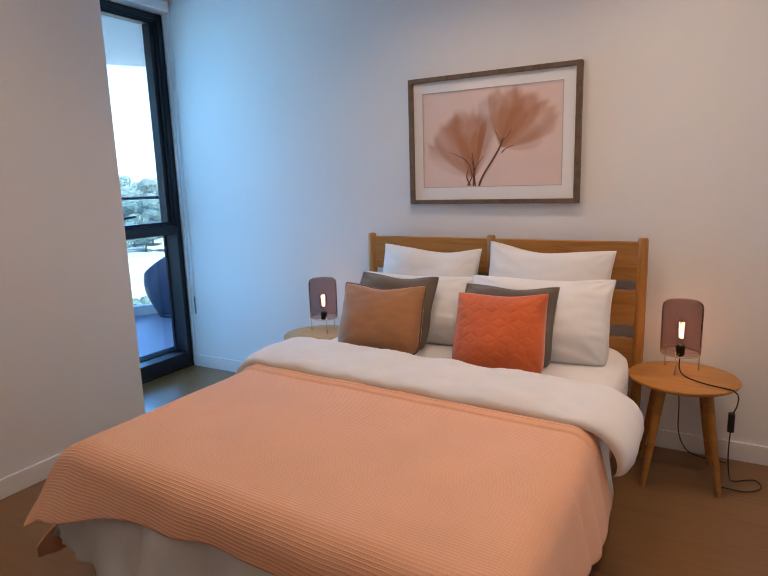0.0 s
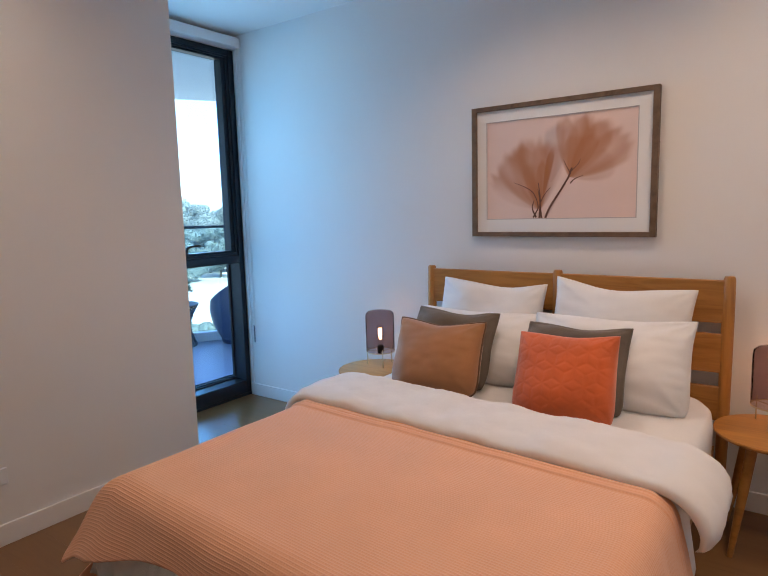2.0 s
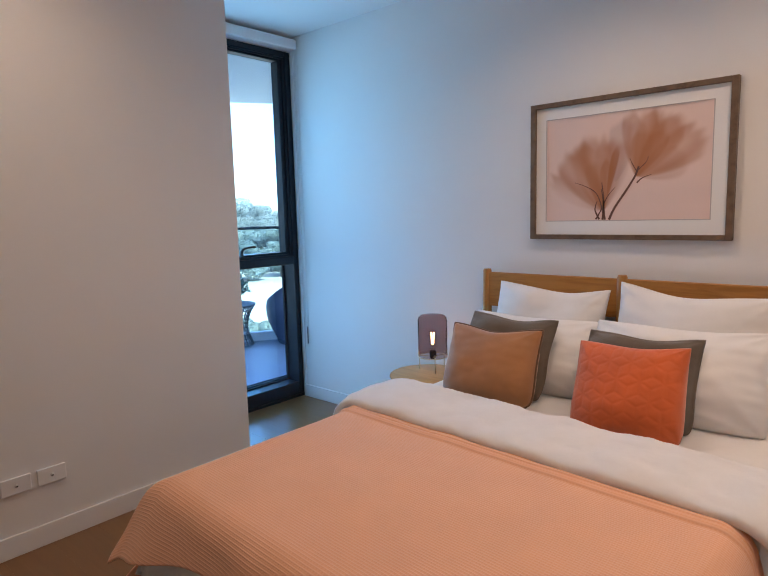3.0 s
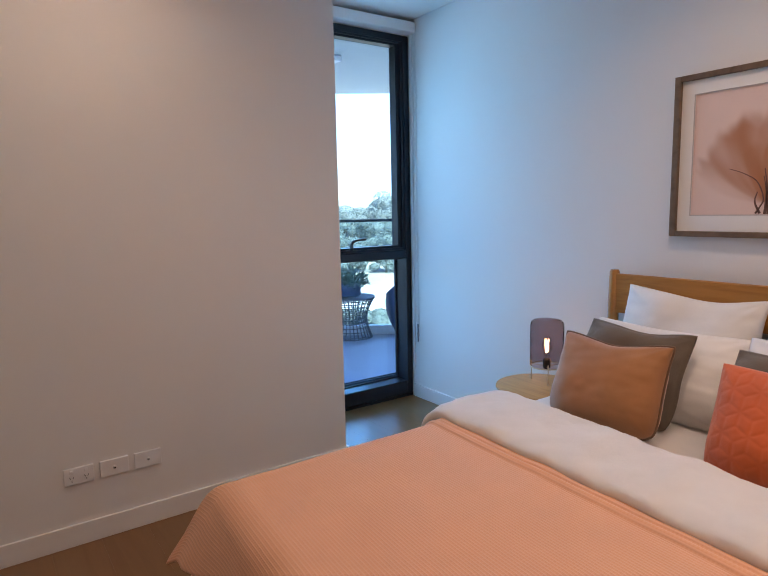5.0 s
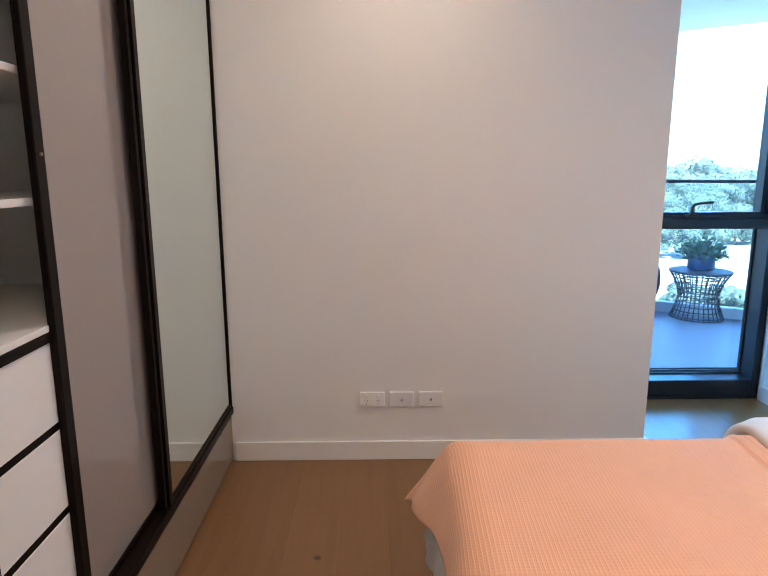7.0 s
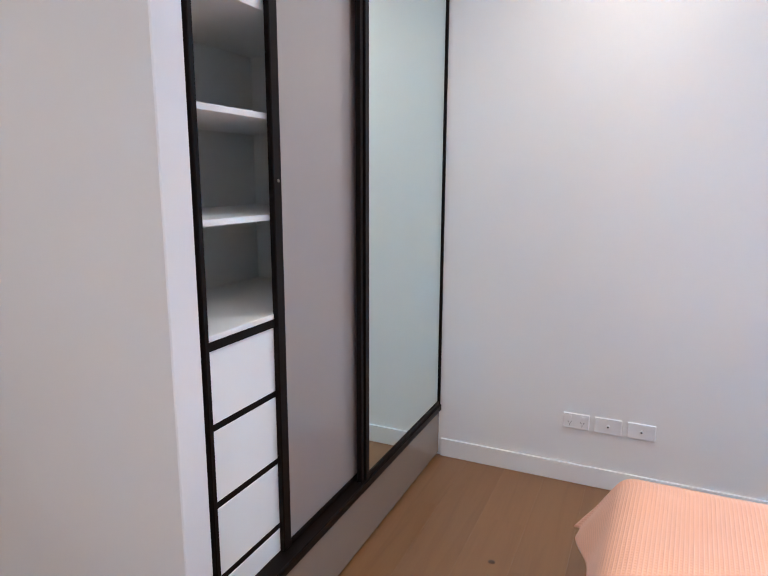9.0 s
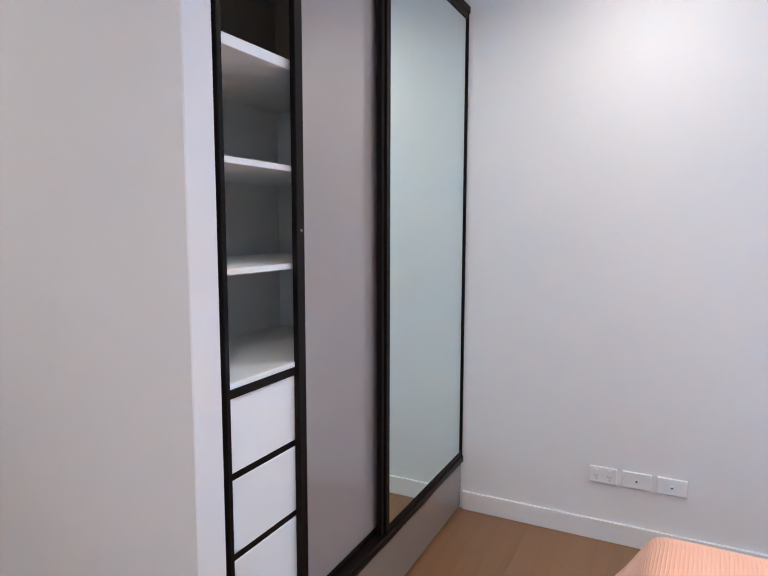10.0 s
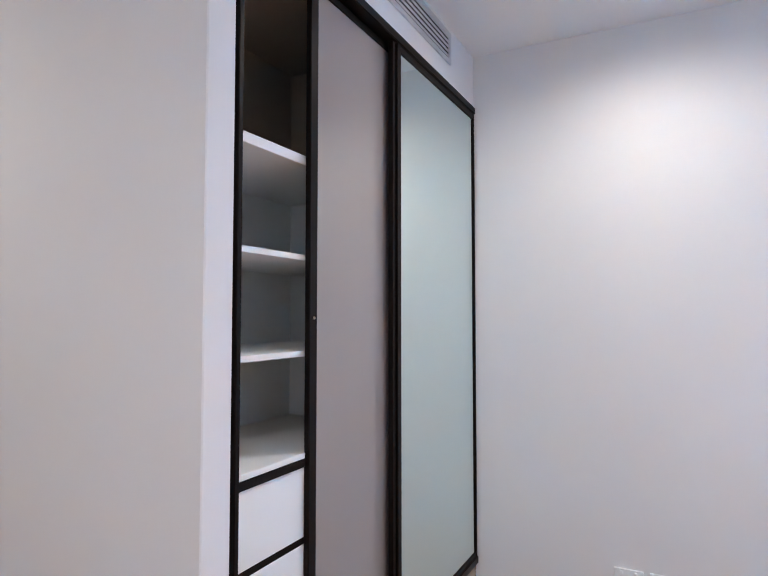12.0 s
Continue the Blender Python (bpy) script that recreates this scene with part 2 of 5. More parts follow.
M_FILAMENT = glow("filament", (1.0, 0.60, 0.32), FIL)
M_BLACKPL = speckled("black_plastic", (0.012, 0.012, 0.013), 0.4, 0.1, 5.0, 300.0, 0.05, 0.0005)
M_BRASS = speckled("brushed_brass", (0.62, 0.50, 0.34), 0.3, 0.1, 20.0, 300.0, 0.05, 0.0005, 1.0)
M_WHITEPL = speckled("white_plastic", (0.83, 0.83, 0.83), 0.3, 0.01, 5.0, 300.0, 0.03, 0.0005)
M_SLOT = principled("dark_slot", (0.02, 0.02, 0.02), 0.8)[0]
M_TENSION = speckled("grey_tensioner_plastic", (0.22, 0.23, 0.25), 0.45, 0.05, 8.0, 200.0, 0.05, 0.0005)
M_SOFFIT = speckled("grey_soffit_paint", (0.44, 0.49, 0.52), 0.8, 0.03, 1.5, 80.0, 0.1, 0.002)
M_GREYAL = speckled("satin_aluminium", (0.62, 0.62, 0.63), 0.35, 0.03, 4.0, 200.0, 0.05, 0.0005, 0.4)
M_PANE = thin_glass("window_glass", (0.66, 0.89, 1.0))
M_RAILGLASS = thin_glass("balustrade_glass", (0.88, 0.96, 0.95))
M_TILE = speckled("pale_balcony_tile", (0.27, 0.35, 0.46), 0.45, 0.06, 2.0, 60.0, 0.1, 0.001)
M_CONC = speckled("white_render", (0.78, 0.78, 0.77), 0.8, 0.04, 1.5, 80.0, 0.2, 0.002)
M_WICKER = speckled("blue_grey_wicker", (0.045, 0.065, 0.10), 0.55, 0.2, 30.0, 300.0, 0.2, 0.001)
M_TUB = speckled("navy_moulded_shell", (0.035, 0.055, 0.10), 0.45, 0.1, 6.0, 200.0, 0.1, 0.001)
M_POT = speckled("blue_glazed_pot", (0.03, 0.075, 0.17), 0.3, 0.15, 6.0, 90.0, 0.1, 0.001)
M_LEAF = leafy("houseplant_leaf", (0.13, 0.24, 0.17), 0.3, 12.0)
M_FOLIAGE = leafy("tree_foliage", (0.165, 0.205, 0.185), 0.22)
M_BARK = speckled("bark", (0.11, 0.085, 0.065), 0.9, 0.3, 6.0, 40.0, 0.6, 0.01)
M_GROUND = speckled("pale_grass_and_paving", (0.34, 0.32, 0.27), 0.95, 0.25, 0.05, 3.0, 0.2, 0.02)
M_ROAD = speckled("pale_concrete_drive", (0.42, 0.41, 0.39), 0.9, 0.12, 0.2, 5.0, 0.2, 0.01)


# ---- shapes ----
def link(name, bm, material, smooth=False):
    bmesh.ops.recalc_face_normals(bm, faces=bm.faces)
    me = bpy.data.meshes.new(name)
    bm.to_mesh(me)
    bm.free()
    if material:
        me.materials.append(material)
    if smooth:
        me.shade_smooth()
    return new(name, me)


def part(name, bm, material, parent, label="", smooth=False):
    ob = link(name, bm, material, smooth)
    if smooth == "edge":
        ob.data.shade_smooth()
        ob.data.set_sharp_from_angle(angle=radians(35))
    ob.parent = parent
    ob.matrix_parent_inverse = parent.matrix_world.inverted()
    if label:
        ob["label"] = label
    return ob


def thing(name, at, label, category, group="", kind=""):
    ob = new(name)
    ob.matrix_world = Matrix.Translation(at)
    ob.empty_display_size = 0.1
    bpy.context.view_layer.update()
    return tagged(ob, label, category, group, kind)


def box(a, b, bevel=0.0, seg=1, bm=None):
    own = bm is None
    bm = bm or bmesh.new()
    made = bmesh.ops.create_cube(bm, size=1)["verts"]
    for v in made:
        v.co = Vector([(a[i] + b[i]) / 2 + v.co[i] * abs(b[i] - a[i]) for i in range(3)])
    if bevel:
        edges = list({e for v in made for e in v.link_edges})
        bmesh.ops.bevel(bm, geom=edges, offset=bevel, segments=seg, profile=0.5, affect="EDGES")
    return bm


def boxes(list_of, bevel=0.0):
    bm = bmesh.new()
    for a, b in list_of:
        box(a, b, bevel, 1, bm)
    return bm


def lathe(profile, at=(0, 0, 0), n=32, bm=None, turn=2 * math.pi):
    """Turn (radius, height) pairs round the upright through at."""
    bm = bm or bmesh.new()
    rings = []
    full = abs(turn - 2 * math.pi) < 1e-6
    steps = n if full else n + 1
    for r, z in profile:
        if r < 1e-5:
            rings.append([bm.verts.new((at[0], at[1], at[2] + z))] * steps)
        else:
            rings.append([bm.verts.new((at[0] + r * math.cos(turn * i / n), at[1] + r * math.sin(turn * i / n), at[2] + z)) for i in range(steps)])
    for p, q in zip(rings, rings[1:]):
        for i in range(n):
            j = (i + 1) % steps
            f = [p[i], p[j], q[j], q[i]]
            f = [v for k, v in enumerate(f) if v not in f[:k]]
            if len(f) > 2:
                bm.faces.new(f)
    return bm


def tube(points, radius, sides=8, bm=None, closed=False):
    """A round bar along points; radius is a number or one a point."""
    bm = bm or bmesh.new()
    pts = [Vector(p) for p in points]
    rad = radius if isinstance(radius, (list, tuple)) else [radius] * len(pts)
    rings = []
    up = None
    for i, p in enumerate(pts):
        a = pts[i - 1] if (i or closed) else p
        b = pts[(i + 1) % len(pts)] if (i + 1 < len(pts) or closed) else p
        d = (b - a).normalized()
        if up is None:
            up = d.orthogonal().normalized()
        up = (up - d * up.dot(d)).normalized()
        side = d.cross(up)
        rings.append([bm.verts.new(p + (up * math.cos(2 * math.pi * k / sides) + side * math.sin(2 * math.pi * k / sides)) * rad[i]) for k in range(sides)])
    pairs = list(zip(rings, rings[1:])) + ([(rings[-1], rings[0])] if closed else [])
    for p, q in pairs:
        for k in range(sides):
            bm.faces.new((p[k], p[(k + 1) % sides], q[(k + 1) % sides], q[k]))
    if not closed:
        bm.faces.new(rings[0][::-1])
        bm.faces.new(rings[-1])
    return bm


def spline(points, n=10):
    """Catmull-Rom curve through points."""
    p = [Vector(q) for q in points]
    p = [2 * p[0] - p[1]] + p + [2 * p[-1] - p[-2]]
    out = []
    for i in range(1, len(p) - 2):
        for k in range(n):
            t = k / n
            a, b, c, d = p[i - 1:i + 3]
            out.append(0.5 * (2 * b + (c - a) * t + (2 * a - 5 * b + 4 * c - d) * t * t + (3 * b - a - 3 * c + d) * t ** 3))
    return out + [p[-2]]


def grid(fn, nu, nv, uv=None):
    """A sheet of nu by nv cells: fn(u, v) gives the place, uv(u, v) the cloth coordinates."""
    bm = bmesh.new()
    vs = [[bm.verts.new(fn(i / nu, j / nv)) for i in range(nu + 1)] for j in range(nv + 1)]
    lay = bm.loops.layers.uv.new("cloth") if uv else None
    for j in range(nv):
        for i in range(nu):
            f = bm.faces.new((vs[j][i], vs[j][i + 1], vs[j + 1][i + 1], vs[j + 1][i]))
            if uv:
                for lp, (a, b) in zip(f.loops, ((i, j), (i + 1, j), (i + 1, j + 1), (i, j + 1))):
                    lp[lay].uv = uv(a / nu, b / nv)
    return bm


def ring(axis, outer, inner, a, b):
    """A flat rectangular frame between the corner pairs outer and inner, from a to b along axis."""
    bm = bmesh.new()

    def corners(r, at):
        (p0, q0), (p1, q1) = r
        flat = [(p0, q0), (p1, q0), (p1, q1), (p0, q1)]
        return [bm.verts.new((at, p, q) if axis == "x" else (p, at, q)) for p, q in flat]
    oa, ob2, ia, ib = corners(outer, a), corners(outer, b), corners(inner, a), corners(inner, b)
    for i in range(4):
        j = (i + 1) % 4
        for quad in ((oa[i], oa[j], ia[j], ia[i]), (ob2[i], ob2[j], ib[j], ib[i]), (oa[i], oa[j], ob2[j], ob2[i]), (ia[i], ia[j], ib[j], ib[i])):
            bm.faces.new(quad)
    return bm


def setting(name, bm, material, label="", category="wall"):
    return tagged(link(name, bm, material), label, category, "", "structure")


# ---- the room shell ----
SOUTH, PIER, WINX, XW = -3.01, -1.03, -0.70, 0.015
NIB, EAST, HALLE, HALLEND = 1.803, 3.62, 3.40, -5.3
setting("wall_north", box((WINX - 0.158, 0, -0.1), (EAST + 0.12, 0.14, CEIL + 0.1)), M_WALL, "matt white painted plaster wall behind the bed")
setting("wall_west", box((-0.12, -3.72, -0.1), (XW, PIER, CEIL + 0.1)), M_WALL, "matt white painted plaster wall with power points")
setting("wall_return", box((-0.95, PIER - 0.12, -0.1), (-0.12, PIER, CEIL + 0.1)), M_WALL, "white plaster wall returning to the window")
setting("wall_over_window", box((-0.86, PIER, 2.60), (WINX, 0, CEIL + 0.1)), M_WALL, "white plaster strip above the window")
setting("wall_east", box((EAST, HALLEND, -0.1), (EAST + 0.12, 0, CEIL + 0.1)), M_WALL, "plain white painted wall")
setting("wall_south", box((HALLE, SOUTH - 0.12, -0.1), (EAST, SOUTH, CEIL + 0.1)), M_WALL, "plain white painted wall beside the doorway")
setting("wall_bulkhead", box((XW, SOUTH - 0.14, 2.423), (NIB - 0.09, SOUTH, CEIL + 0.1)), M_WALL, "white plaster bulkhead above the wardrobe")
setting("wall_nib", box((NIB - 0.09, HALLEND, -0.1), (NIB, SOUTH, CEIL + 0.1), 0.003), M_WALL, "white plaster nib wall closing the wardrobe's end")
setting("wall_wardrobe_back", box((XW, -3.72, -0.1), (NIB - 0.09, -3.62, CEIL + 0.1)), M_WALL, "plain white wall behind the wardrobe")
setting("wall_hall_east", box((HALLE, HALLEND, -0.1), (HALLE + 0.12, SOUTH - 0.12, CEIL + 0.1)), M_WALL, "plain white hallway wall")
setting("wall_hall_end", box((NIB - 0.20, HALLEND - 0.12, -0.1), (EAST + 0.12, HALLEND, CEIL + 0.1)), M_WALL, "plain white wall at the hallway's end")
setting("ceiling", box((-0.95, HALLEND - 0.1, CEIL), (EAST + 0.1, 0.1, CEIL + 0.09)), M_CEIL, "flat white painted plaster ceiling", "ceiling")


def skirting(name, a, b, out):
    """A skirting board from a to b along the wall's foot, out from it by the vector out."""
    (x0, y0), (x1, y1), t, h = a, b, 0.013, 0.094
    lo = (min(x0, x1, x0 + out[0] * t, x1 + out[0] * t), min(y0, y1, y0 + out[1] * t, y1 + out[1] * t), 0.0)
    hi = (max(x0, x1, x0 + out[0] * t, x1 + out[0] * t), max(y0, y1, y0 + out[1] * t, y1 + out[1] * t), h)
    return setting(name, box(lo, hi, 0.003, 2), M_TRIM, "white painted square-edged skirting board", "skirting")


skirting("baseboard_north", (WINX + 0.01, -0.001), (EAST, -0.001), (0, -1))
skirting("baseboard_west", (XW + 0.001, PIER), (XW + 0.001, SOUTH + 0.012), (1, 0))
skirting("baseboard_return", (WINX + 0.01, PIER + 0.001), (XW + 0.013, PIER + 0.001), (0, 1))
skirting("baseboard_east", (EAST - 0.001, -0.014), (EAST - 0.001, SOUTH), (-1, 0))
skirting("baseboard_nib", (NIB + 0.001, HALLEND), (NIB + 0.001, SOUTH + 0.013), (1, 0))
skirting("baseboard_hall", (HALLE - 0.001, HALLEND), (HALLE - 0.001, SOUTH), (-1, 0))

# ---- the window ----
win = thing("window_1", (WINX, -0.5, 0.0), "tall black aluminium window with an awning sash over fixed glass", "window", "", "structure")
wx0, wx1 = WINX - 0.16, WINX
JN, JS = -0.05, PIER + 0.05
part("jamb", box((wx0, JN, 0.02), (wx1, -0.004, 2.575), 0.004), M_BLACKAL, win)
part("jamb", box((wx0, PIER + 0.004, 0.02), (wx1, JS, 2.575), 0.004), M_BLACKAL, win)
part("head", box((wx0, JS, 2.535), (wx1 - 0.002, JN, 2.575), 0.003), M_BLACKAL, win)
part("sill", box((wx0, JS, 0.02), (wx1 - 0.002, JN, 0.118), 0.004), M_BLACKAL, win)
part("transom", box((wx0 + 0.02, JS, 1.034), (wx1 + 0.004, JN, 1.094), 0.005), M_BLACKAL, win)
part("sash", ring("x", ((JS + 0.002, 1.096), (JN - 0.002, 2.533)), ((JS + 0.05, 1.128), (JN - 0.05, 2.508)), WINX - 0.10, WINX - 0.03), M_BLACKAL, win, "black awning sash")
part("sash_stop", ring("x", ((JS + 0.002, 1.096), (JN - 0.002, 2.533)), ((JS + 0.02, 1.112), (JN - 0.02, 2.522)), WINX - 0.028, WINX - 0.014), M_BLACKAL, win)
part("glazing_bead", ring("x", ((JS + 0.002, 0.119), (JN - 0.002, 1.033)), ((JS + 0.008, 0.125), (JN - 0.007, 1.027)), WINX - 0.138, WINX - 0.12), M_SLOT, win)
for _x, _a, _b in ((WINX - 0.085, (JS + 0.05, 1.128), (JN - 0.05, 2.508)), (WINX - 0.134, (JS + 0.008, 0.122), (JN - 0.008, 1.028))):
    _p = part("pane", box((_x, _a[0] - 0.004, _a[1] - 0.004), (_x + 0.006, _b[0] + 0.004, _b[1] + 0.004)), M_PANE, win, "clear glass pane")
    _p.visible_shadow = False
part("outer_sill", box((-0.985, PIER - 0.3, 0.02), (wx0 - 0.002, 0.10, 0.086)), M_CONC, win, "pale outer sill")
for _x in (-0.982, -0.948):
    part("sill_track", box((_x, PIER - 0.3, 0.086), (_x + 0.012, 0.10, 0.104)), M_BLACKAL, win)
_hb = boxes([((wx1 - 0.032, -0.555, 1.096), (wx1 + 0.006, -0.475, 1.116)), ((wx1 - 0.016, -0.523, 1.112), (wx1 + 0.006, -0.500, 1.165))], 0.004)
tube(spline([(wx1 - 0.002, -0.512, 1.15), (wx1 + 0.010, -0.507, 1.172), (wx1 + 0.018, -0.475, 1.182), (wx1 + 0.020, -0.41, 1.186)], 5), [0.010] * 8 + [0.008] * 8, 8, _hb)
part("handle", _hb, M_BLACKPL, win, "black cam handle", "edge")
setting("window_threshold", box((WINX - 0.17, PIER, -0.08), (WINX + 0.002, 0, 0.018)), M_BLACKAL, "black metal threshold under the window", "threshold")

blind = thing("roller_blind", (-0.655, -0.5, 2.6), "rolled-up white roller blind in a slim head box", "blind")
part("head_box", box((-0.695, PIER + 0.006, 2.578), (-0.612, -0.008, 2.648), 0.008, 2), M_WHITEPL, blind, "white blind head box")
part("side_guide", box((-0.690, -0.008, 0.096), (-0.664, -0.001, 2.583), 0.002), M_TRIM, blind, "white blind side channel")
_ch = bmesh.new()
for _dx in (0.0, 0.010):
    tube([(-0.632 + _dx, -0.009, 2.585), (-0.632 + _dx, -0.009, 1.5), (-0.632 + _dx, -0.009, 0.55)], 0.0018, 5, _ch)
part("chain", _ch, M_WHITEPL, blind)
part("chain_tensioner", box((-0.631, -0.013, 0.42), (-0.622, -0.003, 0.555), 0.003), M_TENSION, blind, "grey chain tensioner")

# ---- wardrobe ----
ward = thing("wardrobe", (0.85, -3.3, 0.0), "built-in sliding wardrobe with mirror door, open at one end", "wardrobe")
X1 = NIB - 0.096
FY = SOUTH + 0.002
part("plinth", box((XW + 0.002, FY - 0.04, 0.012), (X1, FY - 0.004, 0.240), 0.002), M_PLINTH, ward, "glossy taupe plinth")
part("bottom_track", box((XW + 0.002, FY - 0.10, 0.242), (X1, FY + 0.008, 0.276), 0.003), M_DARKFRAME, ward, "dark bronze bottom track")
part("top_track", box((XW + 0.002, FY - 0.10, 2.388), (X1, FY + 0.008, 2.421), 0.003), M_DARKFRAME, ward, "dark bronze top track")
part("end_jamb", box((X1 - 0.019, FY - 0.018, 0.276), (X1 - 0.003, FY + 0.001, 2.388), 0.002), M_DARKFRAME, ward, "dark bronze end jamb")
part("wall_jamb", box((XW + 0.001, FY - 0.10, 0.276), (XW + 0.006, FY - 0.012, 2.388)), M_DARKFRAME, ward)


def sliding_door(name, x0, x1, y, near, stile, face, label):
    d = part(name, box((x0 + near - 0.006, y - 0.016, 0.292), (x1 - stile + 0.006, y - 0.007, 2.366)), face, ward, label)
    for a, b in (((x0, 0.278), (x0 + near, 2.386)), ((x1 - stile, 0.278), (x1, 2.386))):
        part("stile", box((a[0], y - 0.018, a[1]), (b[0], y, b[1]), 0.003, 2), M_DARKFRAME, d, "dark bronze stile")
    for a, b in ((0.278, 0.297), (2.360, 2.386)):
        part("rail", box((x0 + near, y - 0.024, a), (x1 - stile, y - 0.002, b), 0.002), M_DARKFRAME, d, "dark bronze rail")
    return d


door_m = sliding_door("mirror_door", XW + 0.006, 0.876, FY + 0.004, 0.014, 0.030, M_MIRROR, "full-height mirror in a dark bronze frame")
part("pull_stile", box((0.878, FY - 0.024, 0.278), (0.899, FY - 0.004, 2.386), 0.002), M_DARKFRAME, door_m)
door_g = sliding_door("panel_door", 0.50, 1.366, FY - 0.032, 0.04, 0.038, M_GREYPANEL, "glossy warm-grey sliding door panel")
part("lock", lathe([(0, 0), (0.0045, 0), (0.0045, 0.003), (0, 0.003)], (0, 0, 0), 12), M_DARKINSIDE, door_g, "small round lock", True).matrix_world = Matrix.Translation((1.348, FY - 0.031, 1.399)) @ Euler((radians(-90), 0, 0)).to_matrix().to_4x4()
SY, SB = FY - 0.058, -3.48
SX0, SX1 = 0.86, X1 - 0.012
part("side_panel", box((SX0 - 0.018, SB, 0.25), (SX0, SY, 2.37)), M_WHITEBOARD, ward)
part("side_panel", box((SX1, SB, 0.25), (SX1 + 0.011, SY, 2.37)), M_WHITEBOARD, ward)
part("back_panel", box((XW + 0.01, SB - 0.012, 0.25), (SX1, SB, 1.85)), M_WHITEBOARD, ward)
# top compartment: back, top and side sheet coloured dark brown, unlike the white bays
part("upper_back_panel", box((XW + 0.01, SB - 0.012, 1.85), (SX1, SB, 2.385)), M_DARKINSIDE, ward, "dark brown back of the top compartment")
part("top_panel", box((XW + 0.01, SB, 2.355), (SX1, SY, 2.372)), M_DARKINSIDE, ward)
part("floor_panel", box((XW + 0.01, SB, 0.250), (SX1, SY + 0.03, 0.268)), M_WHITEBOARD, ward)
part("upper_side_sheet", box((SX0 + 0.001, SB + 0.002, 1.87), (SX0 + 0.006, SY, 2.353)), M_DARKINSIDE, ward)
for _z, _t in ((1.864, 0.028), (1.579, 0.017), (1.307, 0.017)):
    part("shelf", box((SX0 + 0.002, SB + 0.002, _z - _t), (SX1 - 0.001, SY, _z), 0.0015), M_WHITEBOARD, ward)
part("drawer_top", box((SX0 + 0.002, SB + 0.002, 1.010), (SX1 - 0.001, SY + 0.012, 1.026), 0.0015), M_WHITEBOARD, ward)
_z = 0.984
for _k in range(4):
    _lo = max(_z - 0.187, 0.270)
    _d = part("drawer", box((SX0 + 0.004, SB + 0.04, max(_lo - 0.003, 0.270)), (SX1 - 0.003, SY + 0.008, _z + 0.003), 0.0015), M_WHITEBOARD, ward)
    part("finger_rail", box((SX0 + 0.003, SY - 0.03, _z + 0.0035), (SX1 - 0.002, SY + 0.006 + 0.008 * (_k == 0), _z + 0.022 + 0.0035 * (_k == 0))), M_DARKFRAME, _d, "dark finger-pull channel")
    _z -= 0.187 + 0.0255

# air-conditioning grille in the bulkhead
vent = thing("air_grille", (0.85, SOUTH, 2.53), "white slot air-conditioning grille with dark gaps", "vent")
part("frame", ring("y", ((0.338, 2.510), (1.33, 2.650)), ((0.362, 2.528), (1.306, 2.632)), SOUTH, SOUTH + 0.008), M_GREYAL, vent, "pale grey frame")
part("backing", box((0.362, SOUTH + 0.0005, 2.528), (1.306, SOUTH + 0.002, 2.632)), M_SLOT, vent, "dark slot behind the blades")
for _k in range(5):
    _zz = 2.532 + 0.0212 * _k
    _bm = box((0.362, -0.004, -0.0032), (1.306, 0.004, 0.0032), 0.001)
    bmesh.ops.rotate(_bm, verts=_bm.verts, cent=(0, 0, 0), matrix=Matrix.Rotation(radians(28), 3, "X"))
    bmesh.ops.translate(_bm, verts=_bm.verts, vec=(0, SOUTH + 0.0075, _zz + 0.006))
    part("slat", _bm, M_GREYAL, vent)

# recessed downlights
for _x, _y, _w, _cone in SPOTS:
    _t = thing("downlight", (_x, _y, CEIL), "small round recessed white ceiling downlight, switched on", "downlight", "ceiling downlights")
    part("trim_ring", lathe([(0.036, 0.0), (0.036, -0.004), (0.047, -0.003), (0.047, 0.0)], (_x, _y, CEIL), 24), M_WHITEPL, _t, "", True)


